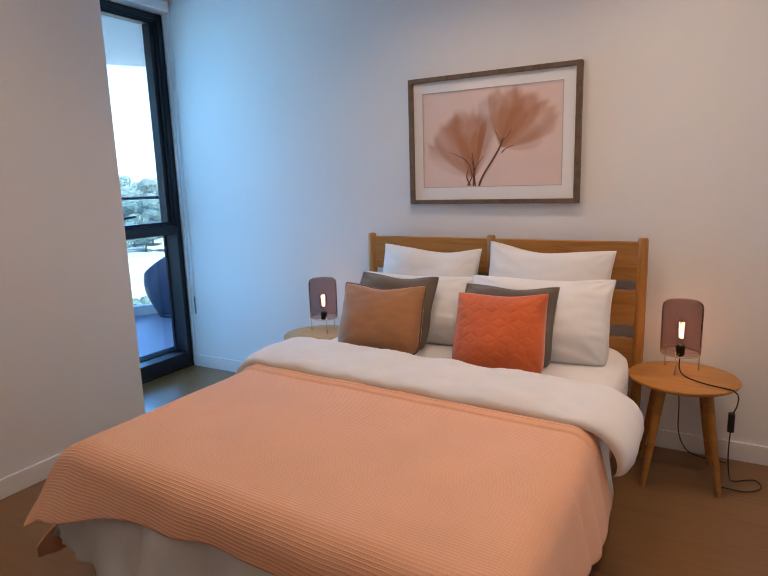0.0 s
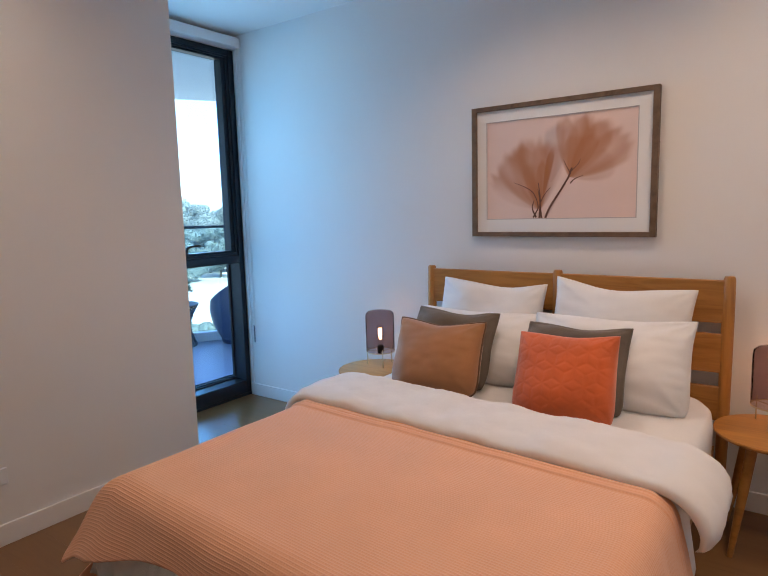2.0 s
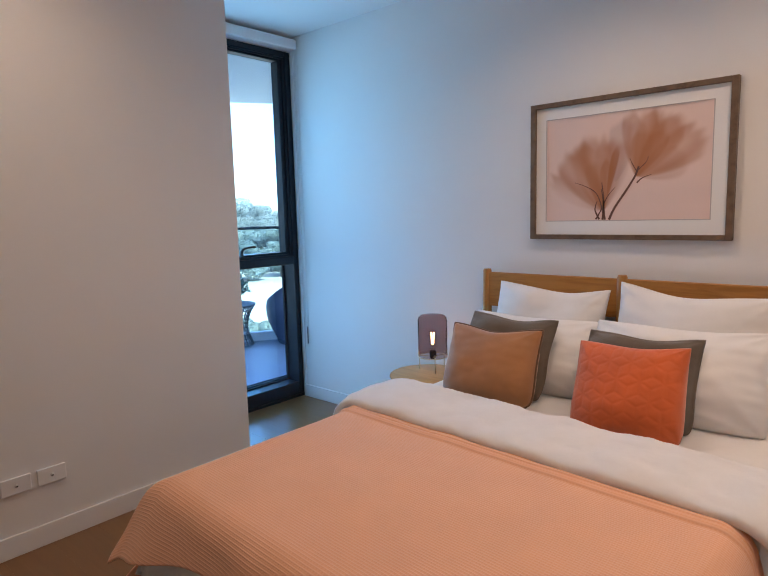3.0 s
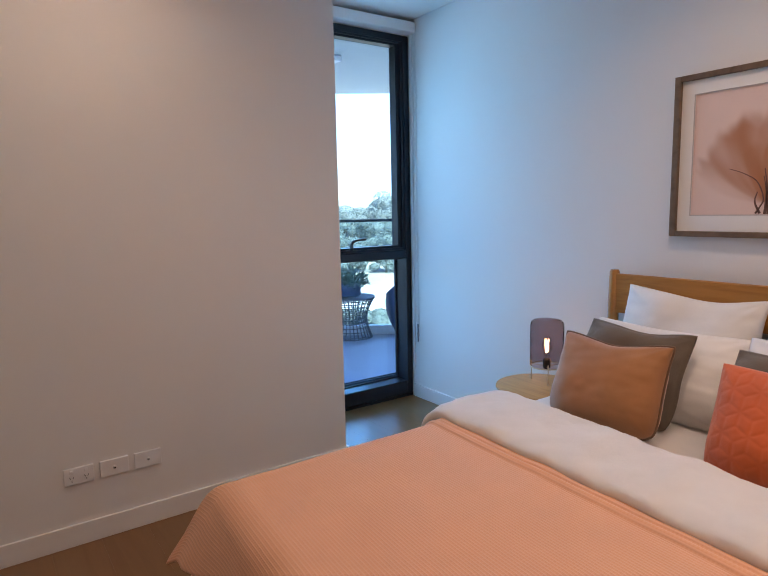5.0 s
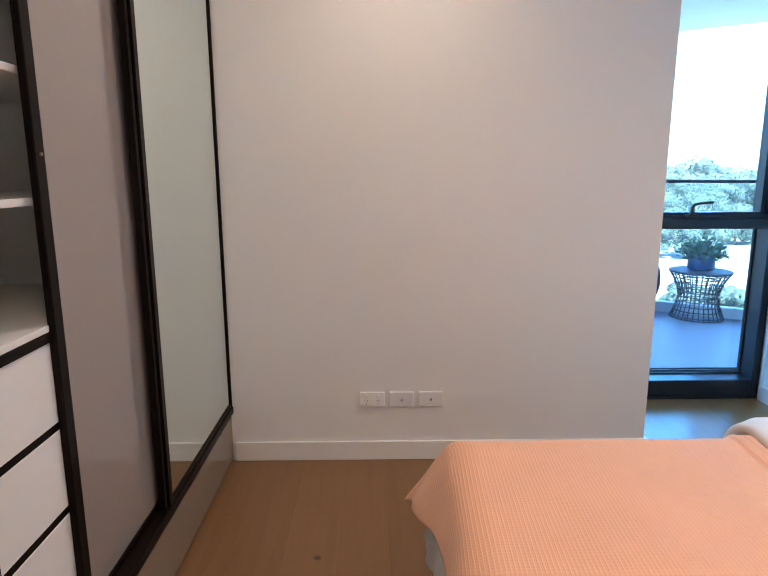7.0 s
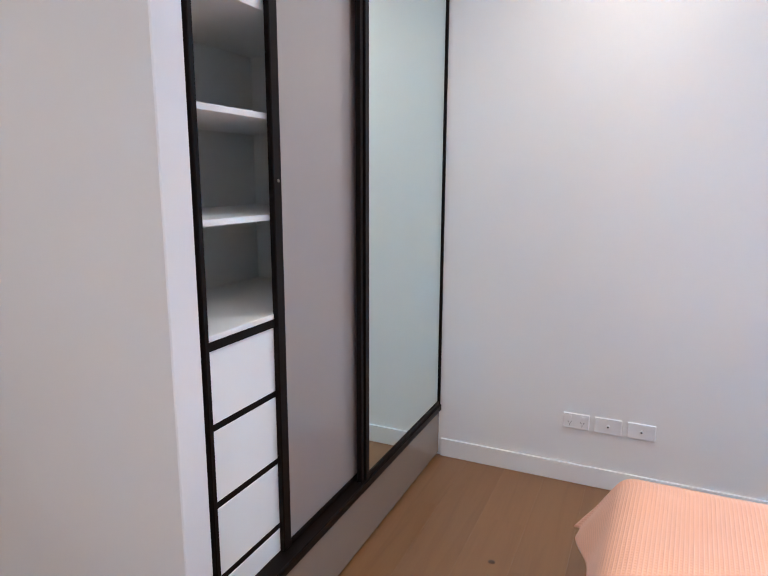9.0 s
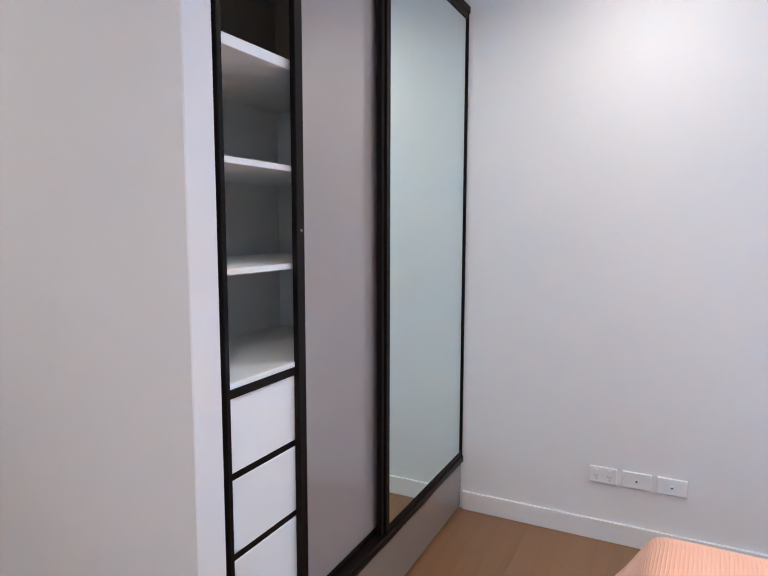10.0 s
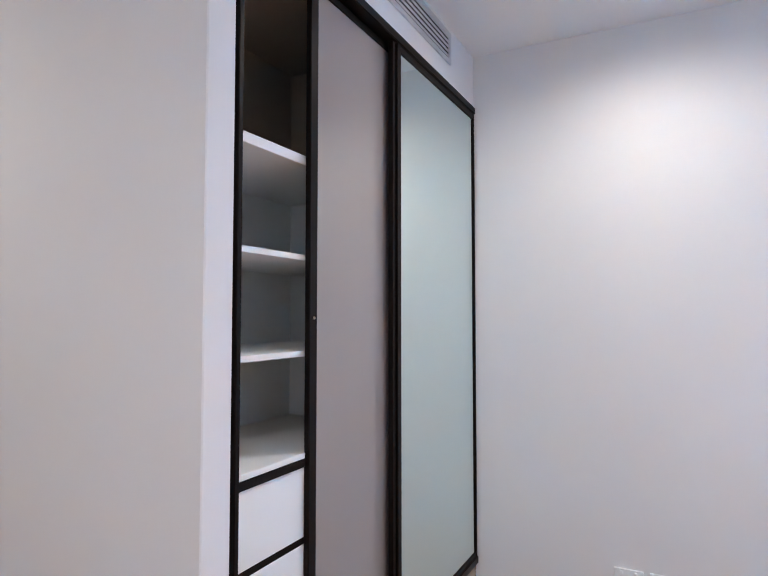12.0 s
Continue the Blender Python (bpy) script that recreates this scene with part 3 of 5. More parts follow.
# power points
def plate(y, kind):
    t = thing("power_point" if kind else "aerial_socket", (XW, y, 0.305), "white double power point on the wall" if kind else "white aerial socket plate on the wall", "wall socket", "wall sockets")
    part("plate", box((XW + 0.0005, y - 0.0575, 0.269), (XW + 0.011, y + 0.0575, 0.341), 0.003, 2), M_WHITEPL, t)
    if kind:
        for dy in (-0.028, 0.028):
            part("switch", box((XW + 0.011, y + dy - 0.007, 0.318), (XW + 0.0145, y + dy + 0.007, 0.333), 0.0015), M_WHITEPL, t)
            b2 = bmesh.new()
            for sx, sz, a in ((-0.006, 0.300, 30), (0.006, 0.300, -30), (0.0, 0.286, 0)):
                q = box((-0.0005, -0.001, -0.0045), (0.0008, 0.001, 0.0045))
                bmesh.ops.rotate(q, verts=q.verts, cent=(0, 0, 0), matrix=Matrix.Rotation(radians(a), 3, "X"))
                bmesh.ops.translate(q, verts=q.verts, vec=(XW + 0.0112, y + dy + sx, sz))
                tmp = bpy.data.meshes.new("tmp")
                q.to_mesh(tmp)
                b2.from_mesh(tmp)
                bpy.data.meshes.remove(tmp)
                q.free()
            part("slots", b2, M_SLOT, t, "dark pin slots")
    else:
        part("connector", lathe([(0, 0), (0.007, 0), (0.007, 0.006), (0.004, 0.008), (0, 0.008)], (0, 0, 0), 14), M_GREYAL, t, "small metal coaxial connector", True).matrix_world = Matrix.Translation((XW + 0.0108, y, 0.305)) @ Euler((0, radians(90), 0)).to_matrix().to_4x4()
        part("connector_core", box((XW + 0.017, y - 0.003, 0.302), (XW + 0.0195, y + 0.003, 0.308)), M_SLOT, t)


plate(-2.343, True)
plate(-2.204, False)
plate(-2.065, False)


# ---- bed ----
BX0, BX1 = 0.972, 2.532
bed = thing("bed", (1.75, -1.1, 0.0), "oiled oak queen bed with a three-post slatted headboard", "bed")
for _x in (BX0 + 0.024, 1.746, BX1 - 0.024):
    _bm = tube([(_x, -0.062, 0.0), (_x, -0.062, 0.30), (_x, -0.060, 0.90), (_x, -0.058, 1.062), (_x, -0.058, 1.072)], [0.018, 0.025, 0.026, 0.024, 0.019], 12)
    part("headboard_post", _bm, M_OAKV, bed, "", "edge")
for _a, _b in ((BX0 + 0.042, 1.726), (1.766, BX1 - 0.042)):
    for _lo, _hi in ((0.865, 1.055), (0.64, 0.815), (0.42, 0.575)):
        def _board(u, v, a=_a, b=_b, lo=_lo, hi=_hi):
            x = a + (b - a) * u
            sag = 0.0
            ring = [(-0.074, lo), (-0.052, lo), (-0.052, hi - 0.004), (-0.056, hi), (-0.070, hi), (-0.074, hi - 0.004), (-0.074, lo)]
            y, z = ring[round(v * 6)]
            return (x, y, z + (sag if z > (lo + hi) / 2 else 0))
        part("headboard_board", grid(_board, 16, 6), M_OAK, bed, "", "edge")
part("side_rail", box((BX0 + 0.02, -2.076, 0.20), (BX0 + 0.048, -0.09, 0.335), 0.004), M_OAK, bed)
part("side_rail", box((BX1 - 0.080, -2.076, 0.20), (BX1 - 0.052, -0.09, 0.306), 0.004), M_OAK, bed)
part("foot_rail", box((BX0 + 0.02, -2.105, 0.20), (BX1 - 0.02, -2.078, 0.335), 0.004), M_OAK, bed)
part("slat_base", box((BX0 + 0.05, -2.07, 0.285), (BX1 - 0.05, -0.09, 0.305)), M_OAKL, bed)
for _x in (BX0 + 0.09, BX1 - 0.09):
    part("leg", tube([(_x, -2.04, 0.0), (_x, -2.04, 0.285)], [0.019, 0.028], 12), M_OAKV, bed, "", "edge")

mattress = thing("mattress", (1.75, -1.1, 0.31), "thick mattress in a white fitted sheet on the bed", "mattress")


def _mat(u, v):
    a = 2 * math.pi * u
    e = 0.22
    cx, cy = abs(math.cos(a)) ** e * math.copysign(1, math.cos(a)), abs(math.sin(a)) ** e * math.copysign(1, math.sin(a))
    prof = [(0.0, 0.307), (0.97, 0.307), (0.995, 0.33), (1.0, 0.40), (1.0, 0.47), (0.992, 0.515), (0.965, 0.540), (0.90, 0.551), (0.6, 0.556), (0.0, 0.556)]
    r, z = prof[round(v * 9)]
    x, y = 1.752 + 0.755 * cx * r, -1.085 + 0.985 * cy * r
    return (x, y, z + 0.004 * noise.noise((x * 5, y * 5, z * 4)))


part("fitted_sheet", grid(_mat, 96, 9), M_SHEET, mattress, "white cotton fitted sheet", True)


def edge_fall(d, r, flare):
    """Cloth that passes an edge by d: how far out and how far down it lies."""
    if d <= 0:
        return 0.0, 0.0
    a = math.atan2(1.0, flare)
    if d < r * a:
        return r * math.sin(d / r), r * (1 - math.cos(d / r))
    d -= r * a
    return r * math.sin(a) + d * math.cos(a), r * (1 - math.cos(a)) + d * math.sin(a)


def drape(x0, x1, y0, y1, top, r, left, right, foot, spread, flare=0.06, ripple=0.012, wave=0.004, seed=0.0, nu=150, nv=110, ribs=False, puff=1.0, kick=0.0, rumple=0.0, corner=None):
    """A cloth over the bed: flat from x0 to x1 and y0 to y1, falling past three edges; left, right and foot give the lengths that fall."""
    def fn(u, v):
        wl, wr = left(v), right(v)
        s = -wl + (x1 - x0 + wl + wr) * u
        us = min(1, max(0, s / (x1 - x0)))
        lf = corner(s) if corner and s < 0 else foot(us)
        yl = y1(us)
        t = (y0(us) - yl + lf) * v
        ox, dx = edge_fall(-s, r, flare + kick * v ** 6) if s < 0 else edge_fall(s - (x1 - x0), r, flare)
        oy, dy = edge_fall(t - (y0(us) - yl), r, spread(us))
        bx = x0 - ox if s < 0 else x0 + min(s, x1 - x0) + ox
        by = y0(us) - min(t, y0(us) - yl) - oy
        down = (dx ** 5 + dy ** 5) ** 0.2
        hang = min(1, down / 0.16)
        rp = ripple * hang * (math.sin(t * 17 + seed) * 0.6 + math.sin(t * 31 + seed * 2 + s) * 0.4)
        rq = puff * ripple * hang * (math.sin(s * 15 + seed) * 0.6 + math.sin(s * 27 + 1.3 * seed) * 0.4)
        if dx > 0.02:
            bx += math.copysign(rp, s - 0.1)
        if dy > 0.02:
            by -= rq + (puff - 1) * hang * 0.008 * noise.noise((s * 8, t * 6, seed)) + rumple * hang * max(0.0, 1 - 1.8 * us) * (noise.noise((s * 17, t * 4, seed)) + 0.5 * noise.noise((s * 36, t * 11, seed)))
        z = top - down + wave * noise.noise((s * 3.2 + seed, t * 3.0, seed)) + wave * 0.5 * noise.noise((s * 9, t * 8 + seed, 2.0))
        if ribs and t < 0.075:
            z += 0.009 * abs(math.sin(t / 0.075 * math.pi * 3)) + 0.003
        return (bx, by, z)

    def uv(u, v):
        wl, wr = left(v), right(v)
        s = -wl + (x1 - x0 + wl + wr) * u
        us = min(1, max(0, s / (x1 - x0)))
        return (s, (y0(us) - y1(us) + foot(us)) * v)
    return grid(fn, nu, nv, uv)


def thicken(ob, t, off=-1.0):
    m = ob.modifiers.new("thickness", "SOLIDIFY")
    m.thickness, m.offset = t, off
    return ob


duvet = thing("duvet", (1.75, -1.5, 0.57), "white cotton duvet, top edge folded back, on the bed", "duvet")
_db = drape(1.108, 2.42, lambda u: -1.0, lambda u: -2.045 - 0.06 * u, 0.579, 0.075, lambda v: 0.34 - 0.05 * v - 0.08 * v ** 8, lambda v: 0.40, lambda u: 0.385 + 0.02 * math.sin(u * 19) - 0.06 * max(0, 1 - 7 * u), lambda u: 0.26 - 0.14 * u, 0.15, 0.010, 0.006, 1.7, puff=3.0, rumple=0.03)
thicken(part("duvet_body", _db, M_DUVET, duvet, "", True), 0.022)


def _fold(u, v):
    """The turned-back end: a plump roll across the bed that sags down past both sides."""
    s = -0.30 + (1.41 + 0.47) * u
    us = min(1, max(0, s / 1.41))
    r = 0.10
    ox, dn = edge_fall(-s, r, 0.10) if s < 0 else edge_fall(s - 1.41, r, 0.04)
    x = 1.07 - ox if s < 0 else 1.07 + min(s, 1.41) + ox
    ang = min(math.pi / 2, max(0, (-s if s < 0 else s - 1.41)) / r)
    nx, nz = math.sin(ang) * (-1 if s < 0 else 1), math.cos(ang)
    endf = min(1.0, u / 0.03, (1 - u) / 0.03) ** 0.5
    front = -1.235 - 0.085 * us - 0.11 * min(1.0, max(0.0, (s - 1.40) / 0.28)) ** 1.3
    back = -0.855 - 0.115 * us
    yc, a = (front + back) / 2, (back - front) / 2 * (0.75 + 0.25 * endf)
    th = 2 * math.pi * v
    c, sn = math.cos(th), math.sin(th)
    cy = abs(c) ** 0.75 * math.copysign(1, c)
    h = (0.072 + 0.014 * noise.noise((s * 4, 3.1, 0))) * endf
    n = h * (0.5 + 0.5 * abs(sn) ** 0.7 * math.copysign(1, sn))
    n += (0.010 * noise.noise((s * 6, cy * 2.0, 1.0)) + 0.006 * noise.noise((s * 15, cy * 4.0, 4.0)) + 0.003 * noise.noise((s * 34, cy * 9.0, 2.0))) * (sn > 0)
    y = yc + a * cy + 0.012 * noise.noise((s * 5, 0.3, 7.0))
    return (x + nx * n, y, 0.578 - dn + nz * n)


part("turned_back_fold", grid(_fold, 120, 36), M_DUVET, duvet, "plump folded-back duvet edge", True)

throw = thing("throw_blanket", (1.75, -1.7, 0.6), "peach waffle-weave cotton throw spread over the bed", "blanket")


def throw_corner(s):
    """How far the throw's side runs on past the foot: a pointed corner, a notch under it, and a flap that kicks out below."""
    d = -s
    point = (0.275 + 0.035 * min(1.0, d / 0.2)) * (1 - min(1.0, max(0.0, (d - 0.20) / 0.11)) ** 1.5)
    flap = 0.16 * max(0.0, min(1.0, (d - 0.33) / 0.10)) ** 1.2
    return max(point, 0.015) + flap


_tb = drape(1.098, 2.437, lambda u: -1.215 - 0.075 * u, lambda u: -2.045 - 0.06 * u, 0.592, 0.088,
            lambda v: 0.48, lambda v: 0.30 + 0.03 * math.sin(v * 9),
            lambda u: 0.155 + 0.120 * math.exp(-u / 0.2) + 0.004 * math.sin(u * 23), lambda u: 0.22 + 0.38 * math.exp(-u * 6), 0.22, 0.010, 0.0026, 0.4, 220, 160, True, kick=0.10, corner=throw_corner)
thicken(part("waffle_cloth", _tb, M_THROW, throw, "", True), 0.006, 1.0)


def outline(u, v, w, h, ears, soft, dip=0.0, at=0.0):
    """A cushion's flat shape: eared top corners with a sagging edge between, a full bottom edge with rounded corners."""
    x = u * (1 - ears * (0.55 + 0.25 * v) * (1 - v * v) * abs(u) ** 3) * w / 2
    z = v * (1 - (ears if v > 0 else -0.03) * (1 - u * u) * abs(v) ** 3) * h / 2
    z -= dip * h * math.exp(-((u - at) / 0.5) ** 2) * max(0.0, v) ** 3 * (1 - u ** 8)
    k = 1 - soft * (0.5 if v > 0 else 2.2) * (abs(u) * abs(v)) ** (9 if v > 0 else 5)
    return x * k, z * k


def quilt_height(x, z, size):
    """Depth of stitching in a pattern of hexagons, each split into three lozenges."""
    best = None
    for i in (-1, 0, 1):
        row = round(z / (1.5 * size)) + i
        cx = (round(x / (1.732 * size) - 0.5 * (row % 2)) + 0.5 * (row % 2)) * 1.732 * size
        dx, dz = x - cx, z - row * 1.5 * size
        if best is None or dx * dx + dz * dz < best[0]:
            best = (dx * dx + dz * dz, dx, dz)
    _, dx, dz = best
    q = 0.866 * size - max(abs(dx * math.cos(radians(a)) + dz * math.sin(radians(a))) for a in (0, 60, 120))
    for a in (90, 210, 330):
        c, n = math.cos(radians(a)), math.sin(radians(a))
        if dx * c + dz * n > 0:
            q = min(q, abs(dx * n - dz * c))
    return math.exp(-(max(q, 0.0) / 0.0055) ** 2)


def cushion_bm(w, h, d, ears=0.05, seed=0.0, n=60, wrinkle=0.008, quilt=0.0, border=0.0, soft=0.035, flop=0.0, dip=0.0, at=0.0):
    """A stuffed cushion, w wide and h high in its x and z, d thick, with drawn-in sides and pointed corners."""
    bm = bmesh.new()
    sides = []
    for sg in (1, -1):
        rows = []
        for j in range(n + 1):
            row = []
            for i in range(n + 1):
                u, v = 2 * i / n - 1, 2 * j / n - 1
                x, z = outline(u, v, w, h, ears, soft, dip, at)
                k = 1 - border
                uu, vv = min(1, abs(u) / k), min(1, abs(v) / k)
                f = max(0.0, (1 - uu ** 2.8) * (1 - vv ** 2.8)) ** 0.5
                y = sg * max(0.002, d / 2 * f * (1 - 0.26 * v))
                wr = wrinkle * (0.8 * noise.noise((u * 1.5 + seed, v * 1.5, seed + sg)) + 0.35 * noise.noise((u * 3.4 + v + seed, v * 4.2 - u, seed + 7 * sg)))
                # creases that run in from the corners, and short ones along the sides
                for su in (-1, 1):
                    for sv in (-1, 1):
                        du, dv = 1 - su * u, 1 - sv * v
                        rr = math.hypot(du, dv)
                        amp = 0.5 + 0.5 * noise.noise((su * 3.1 + seed, sv * 2.3, seed))
                        wr -= wrinkle * 2.0 * amp * math.exp(-(rr / 0.55) ** 2) * min(1.0, rr / 0.15) * abs(math.sin(math.atan2(dv, du) * (4.0 + su + 0.5 * sv) + seed))
                wr += wrinkle * 0.8 * abs(u) ** 3 * noise.noise((u * 1.6 + seed, v * 6.0, seed + 5))
                y += sg * wr * f ** 0.5
                if quilt:
                    y += sg * (0.0008 - 0.0017 * quilt_height(x + 0.013, z + 0.02 + 0.003 * noise.noise((x * 20, z * 20, 1.0)), quilt)) * min(1, f * 1.6)
                bend = flop * (noise.noise((u * 1.3 + seed, v * 1.3, 3.0 + seed)) - 0.6 * (abs(u) * abs(v)) ** 2 * (v > 0))
                row.append((x, y - bend, z, bend))
            rows.append(row)
        sides.append(rows)
    lay = {}
    for sg, rows in enumerate(sides):
        vs = []
        for j in range(n + 1):
            line = []
            for i in range(n + 1):
                edge = i in (0, n) or j in (0, n)
                if edge and sg:
                    line.append(lay[i, j])
                else:
                    vtx = bm.verts.new(rows[j][i][:3] if not edge else (rows[j][i][0], -rows[j][i][3], rows[j][i][2]))
                    if edge:
                        lay[i, j] = vtx
                    line.append(vtx)
            vs.append(line)
        for j in range(n):
            for i in range(n):
                bm.faces.new((vs[j][i], vs[j][i + 1], vs[j + 1][i + 1], vs[j + 1][i]))
    return bm


def place_cushion(name, label, category, material, bottom, top_y, top_z, w, h, d, group, turn=0.0, tilt=0.0, **more):
    """Stands a cushion on its lower edge at bottom (x, y, z), leaning back to top_y at top_z."""
    b = Vector(bottom)
    lean = math.atan2(top_y - b.y, top_z - b.z)
    m = Matrix.Translation(b) @ Euler((-lean, radians(tilt), radians(turn))).to_matrix().to_4x4() @ Matrix.Translation((0, 0, h / 2))
    t = new(name)
    t.matrix_world = m
    tagged(t, label, category, group)
    bm = cushion_bm(w, h, d, **more)
    c = link("cover", bm, material, True)
    c.parent = t
    return t


P1 = "pillows against the headboard"
place_cushion("pillow", "plump white cotton pillow standing against the oak headboard", "pillow", M_SHEET, (1.405, -0.205, 0.565), -0.13, 1.0, 0.61, 0.458, 0.18, P1, 0, 1.3, ears=0.09, seed=1.0, flop=0.02, wrinkle=0.010, dip=0.04, at=0.3)
place_cushion("pillow", "plump white cotton pillow, one corner raised, standing against the headboard", "pillow", M_SHEET, (2.055, -0.205, 0.565), -0.13, 1.03, 0.645, 0.478, 0.18, P1, 0, 3.2, ears=0.10, seed=4.0, flop=0.02, wrinkle=0.010, dip=0.045, at=-0.15)
place_cushion("pillow", "white cotton pillow leaning half hidden behind cushions", "pillow", M_SHEET, (1.425, -0.48, 0.548), -0.33, 0.87, 0.68, 0.378, 0.20, P1, 0, 0.0, ears=0.07, seed=7.0, wrinkle=0.013, soft=0.03, flop=0.02, dip=0.02)
place_cushion("pillow", "creased white cotton pillow leaning behind the orange cushion", "pillow", M_SHEET, (2.09, -0.52, 0.540), -0.35, 0.88, 0.70, 0.415, 0.21, P1, 0, -1.0, ears=0.08, seed=11.0, wrinkle=0.016, soft=0.03, flop=0.02, dip=0.02)
C1 = "scatter cushions on the bed"
place_cushion("cushion", "dark taupe linen cushion with flanged edge behind the camel one", "cushion", M_TAUPE, (1.385, -0.63, 0.556), -0.49, 0.875, 0.455, 0.388, 0.15, C1, 0, 1.0, ears=0.08, seed=14.0, border=0.05, wrinkle=0.013, flop=0.03, dip=0.035, at=0.1)
place_cushion("cushion", "dark taupe linen cushion with flanged edge behind the orange one", "cushion", M_TAUPE, (1.995, -0.665, 0.550), -0.51, 0.875, 0.455, 0.385, 0.15, C1, 0, -1.0, ears=0.08, seed=17.0, border=0.05, wrinkle=0.013, flop=0.03, dip=0.05, at=0.15)
CAMEL = dict(ears=0.085, soft=0.05, dip=0.055, at=0.05)
camel = place_cushion("cushion", "camel velvet cushion with dark brown piping", "cushion", M_CAMEL, (1.420, -0.785, 0.566), -0.665, 0.865, 0.455, 0.345, 0.19, C1, 0, -1.6, seed=21.0, wrinkle=0.010, **CAMEL)
_pp = []
for _i in range(160):
    _q = _i / 40
    _e, _f = int(_q), 2 * (_q % 1) - 1
    _u, _v = ((_f, -1), (1, _f), (-_f, 1), (-1, -_f))[_e]
    _px, _pz = outline(_u, _v, 0.459, 0.348, **CAMEL)
    _pp.append((_px, 0, _pz))
_pip = link("piping", tube(_pp, 0.0042, 6, None, True), M_PIPING, True)
_pip["label"] = "dark brown corded piping"
_pip.parent = camel
place_cushion("cushion", "burnt orange velvet cushion quilted in a geometric pattern", "cushion", M_ORANGE, (2.026, -0.82, 0.558), -0.69, 0.865, 0.41, 0.358, 0.185, C1, 0, -2.8, ears=0.065, seed=25.0, n=110, quilt=0.046, wrinkle=0.007, dip=0.025, at=0.2)


# ---- bedside tables and lamps ----
def bedside_table(x, y, wood_top, label, spin):
    z = 0.48
    t = thing("bedside_table", (x, y, 0.0), label, "bedside table", "bedside tables")
    part("tabletop", lathe([(0, z - 0.022), (0.205, z - 0.022), (0.222, z - 0.014), (0.226, z - 0.006), (0.224, z - 0.001), (0.220, z), (0.0, z)], (x, y, 0), 64), wood_top, t, "", "edge")
    for k in range(4):
        a = radians(45 + 90 * k + spin)
        ca, sa = math.cos(a), math.sin(a)
        part("leg", tube([(x + 0.125 * ca, y + 0.125 * sa, z - 0.022), (x + 0.165 * ca, y + 0.165 * sa, 0.25), (x + 0.215 * ca, y + 0.215 * sa, 0.0)], [0.021, 0.018, 0.011], 14), wood_top, t, "", "edge")
    return t


bedside_table(2.72, -0.285, M_OAK, "round oiled oak bedside table on four splayed legs", 8)
bedside_table(0.765, -0.315, M_OAKL, "round pale oak bedside table partly behind the bed", 0)


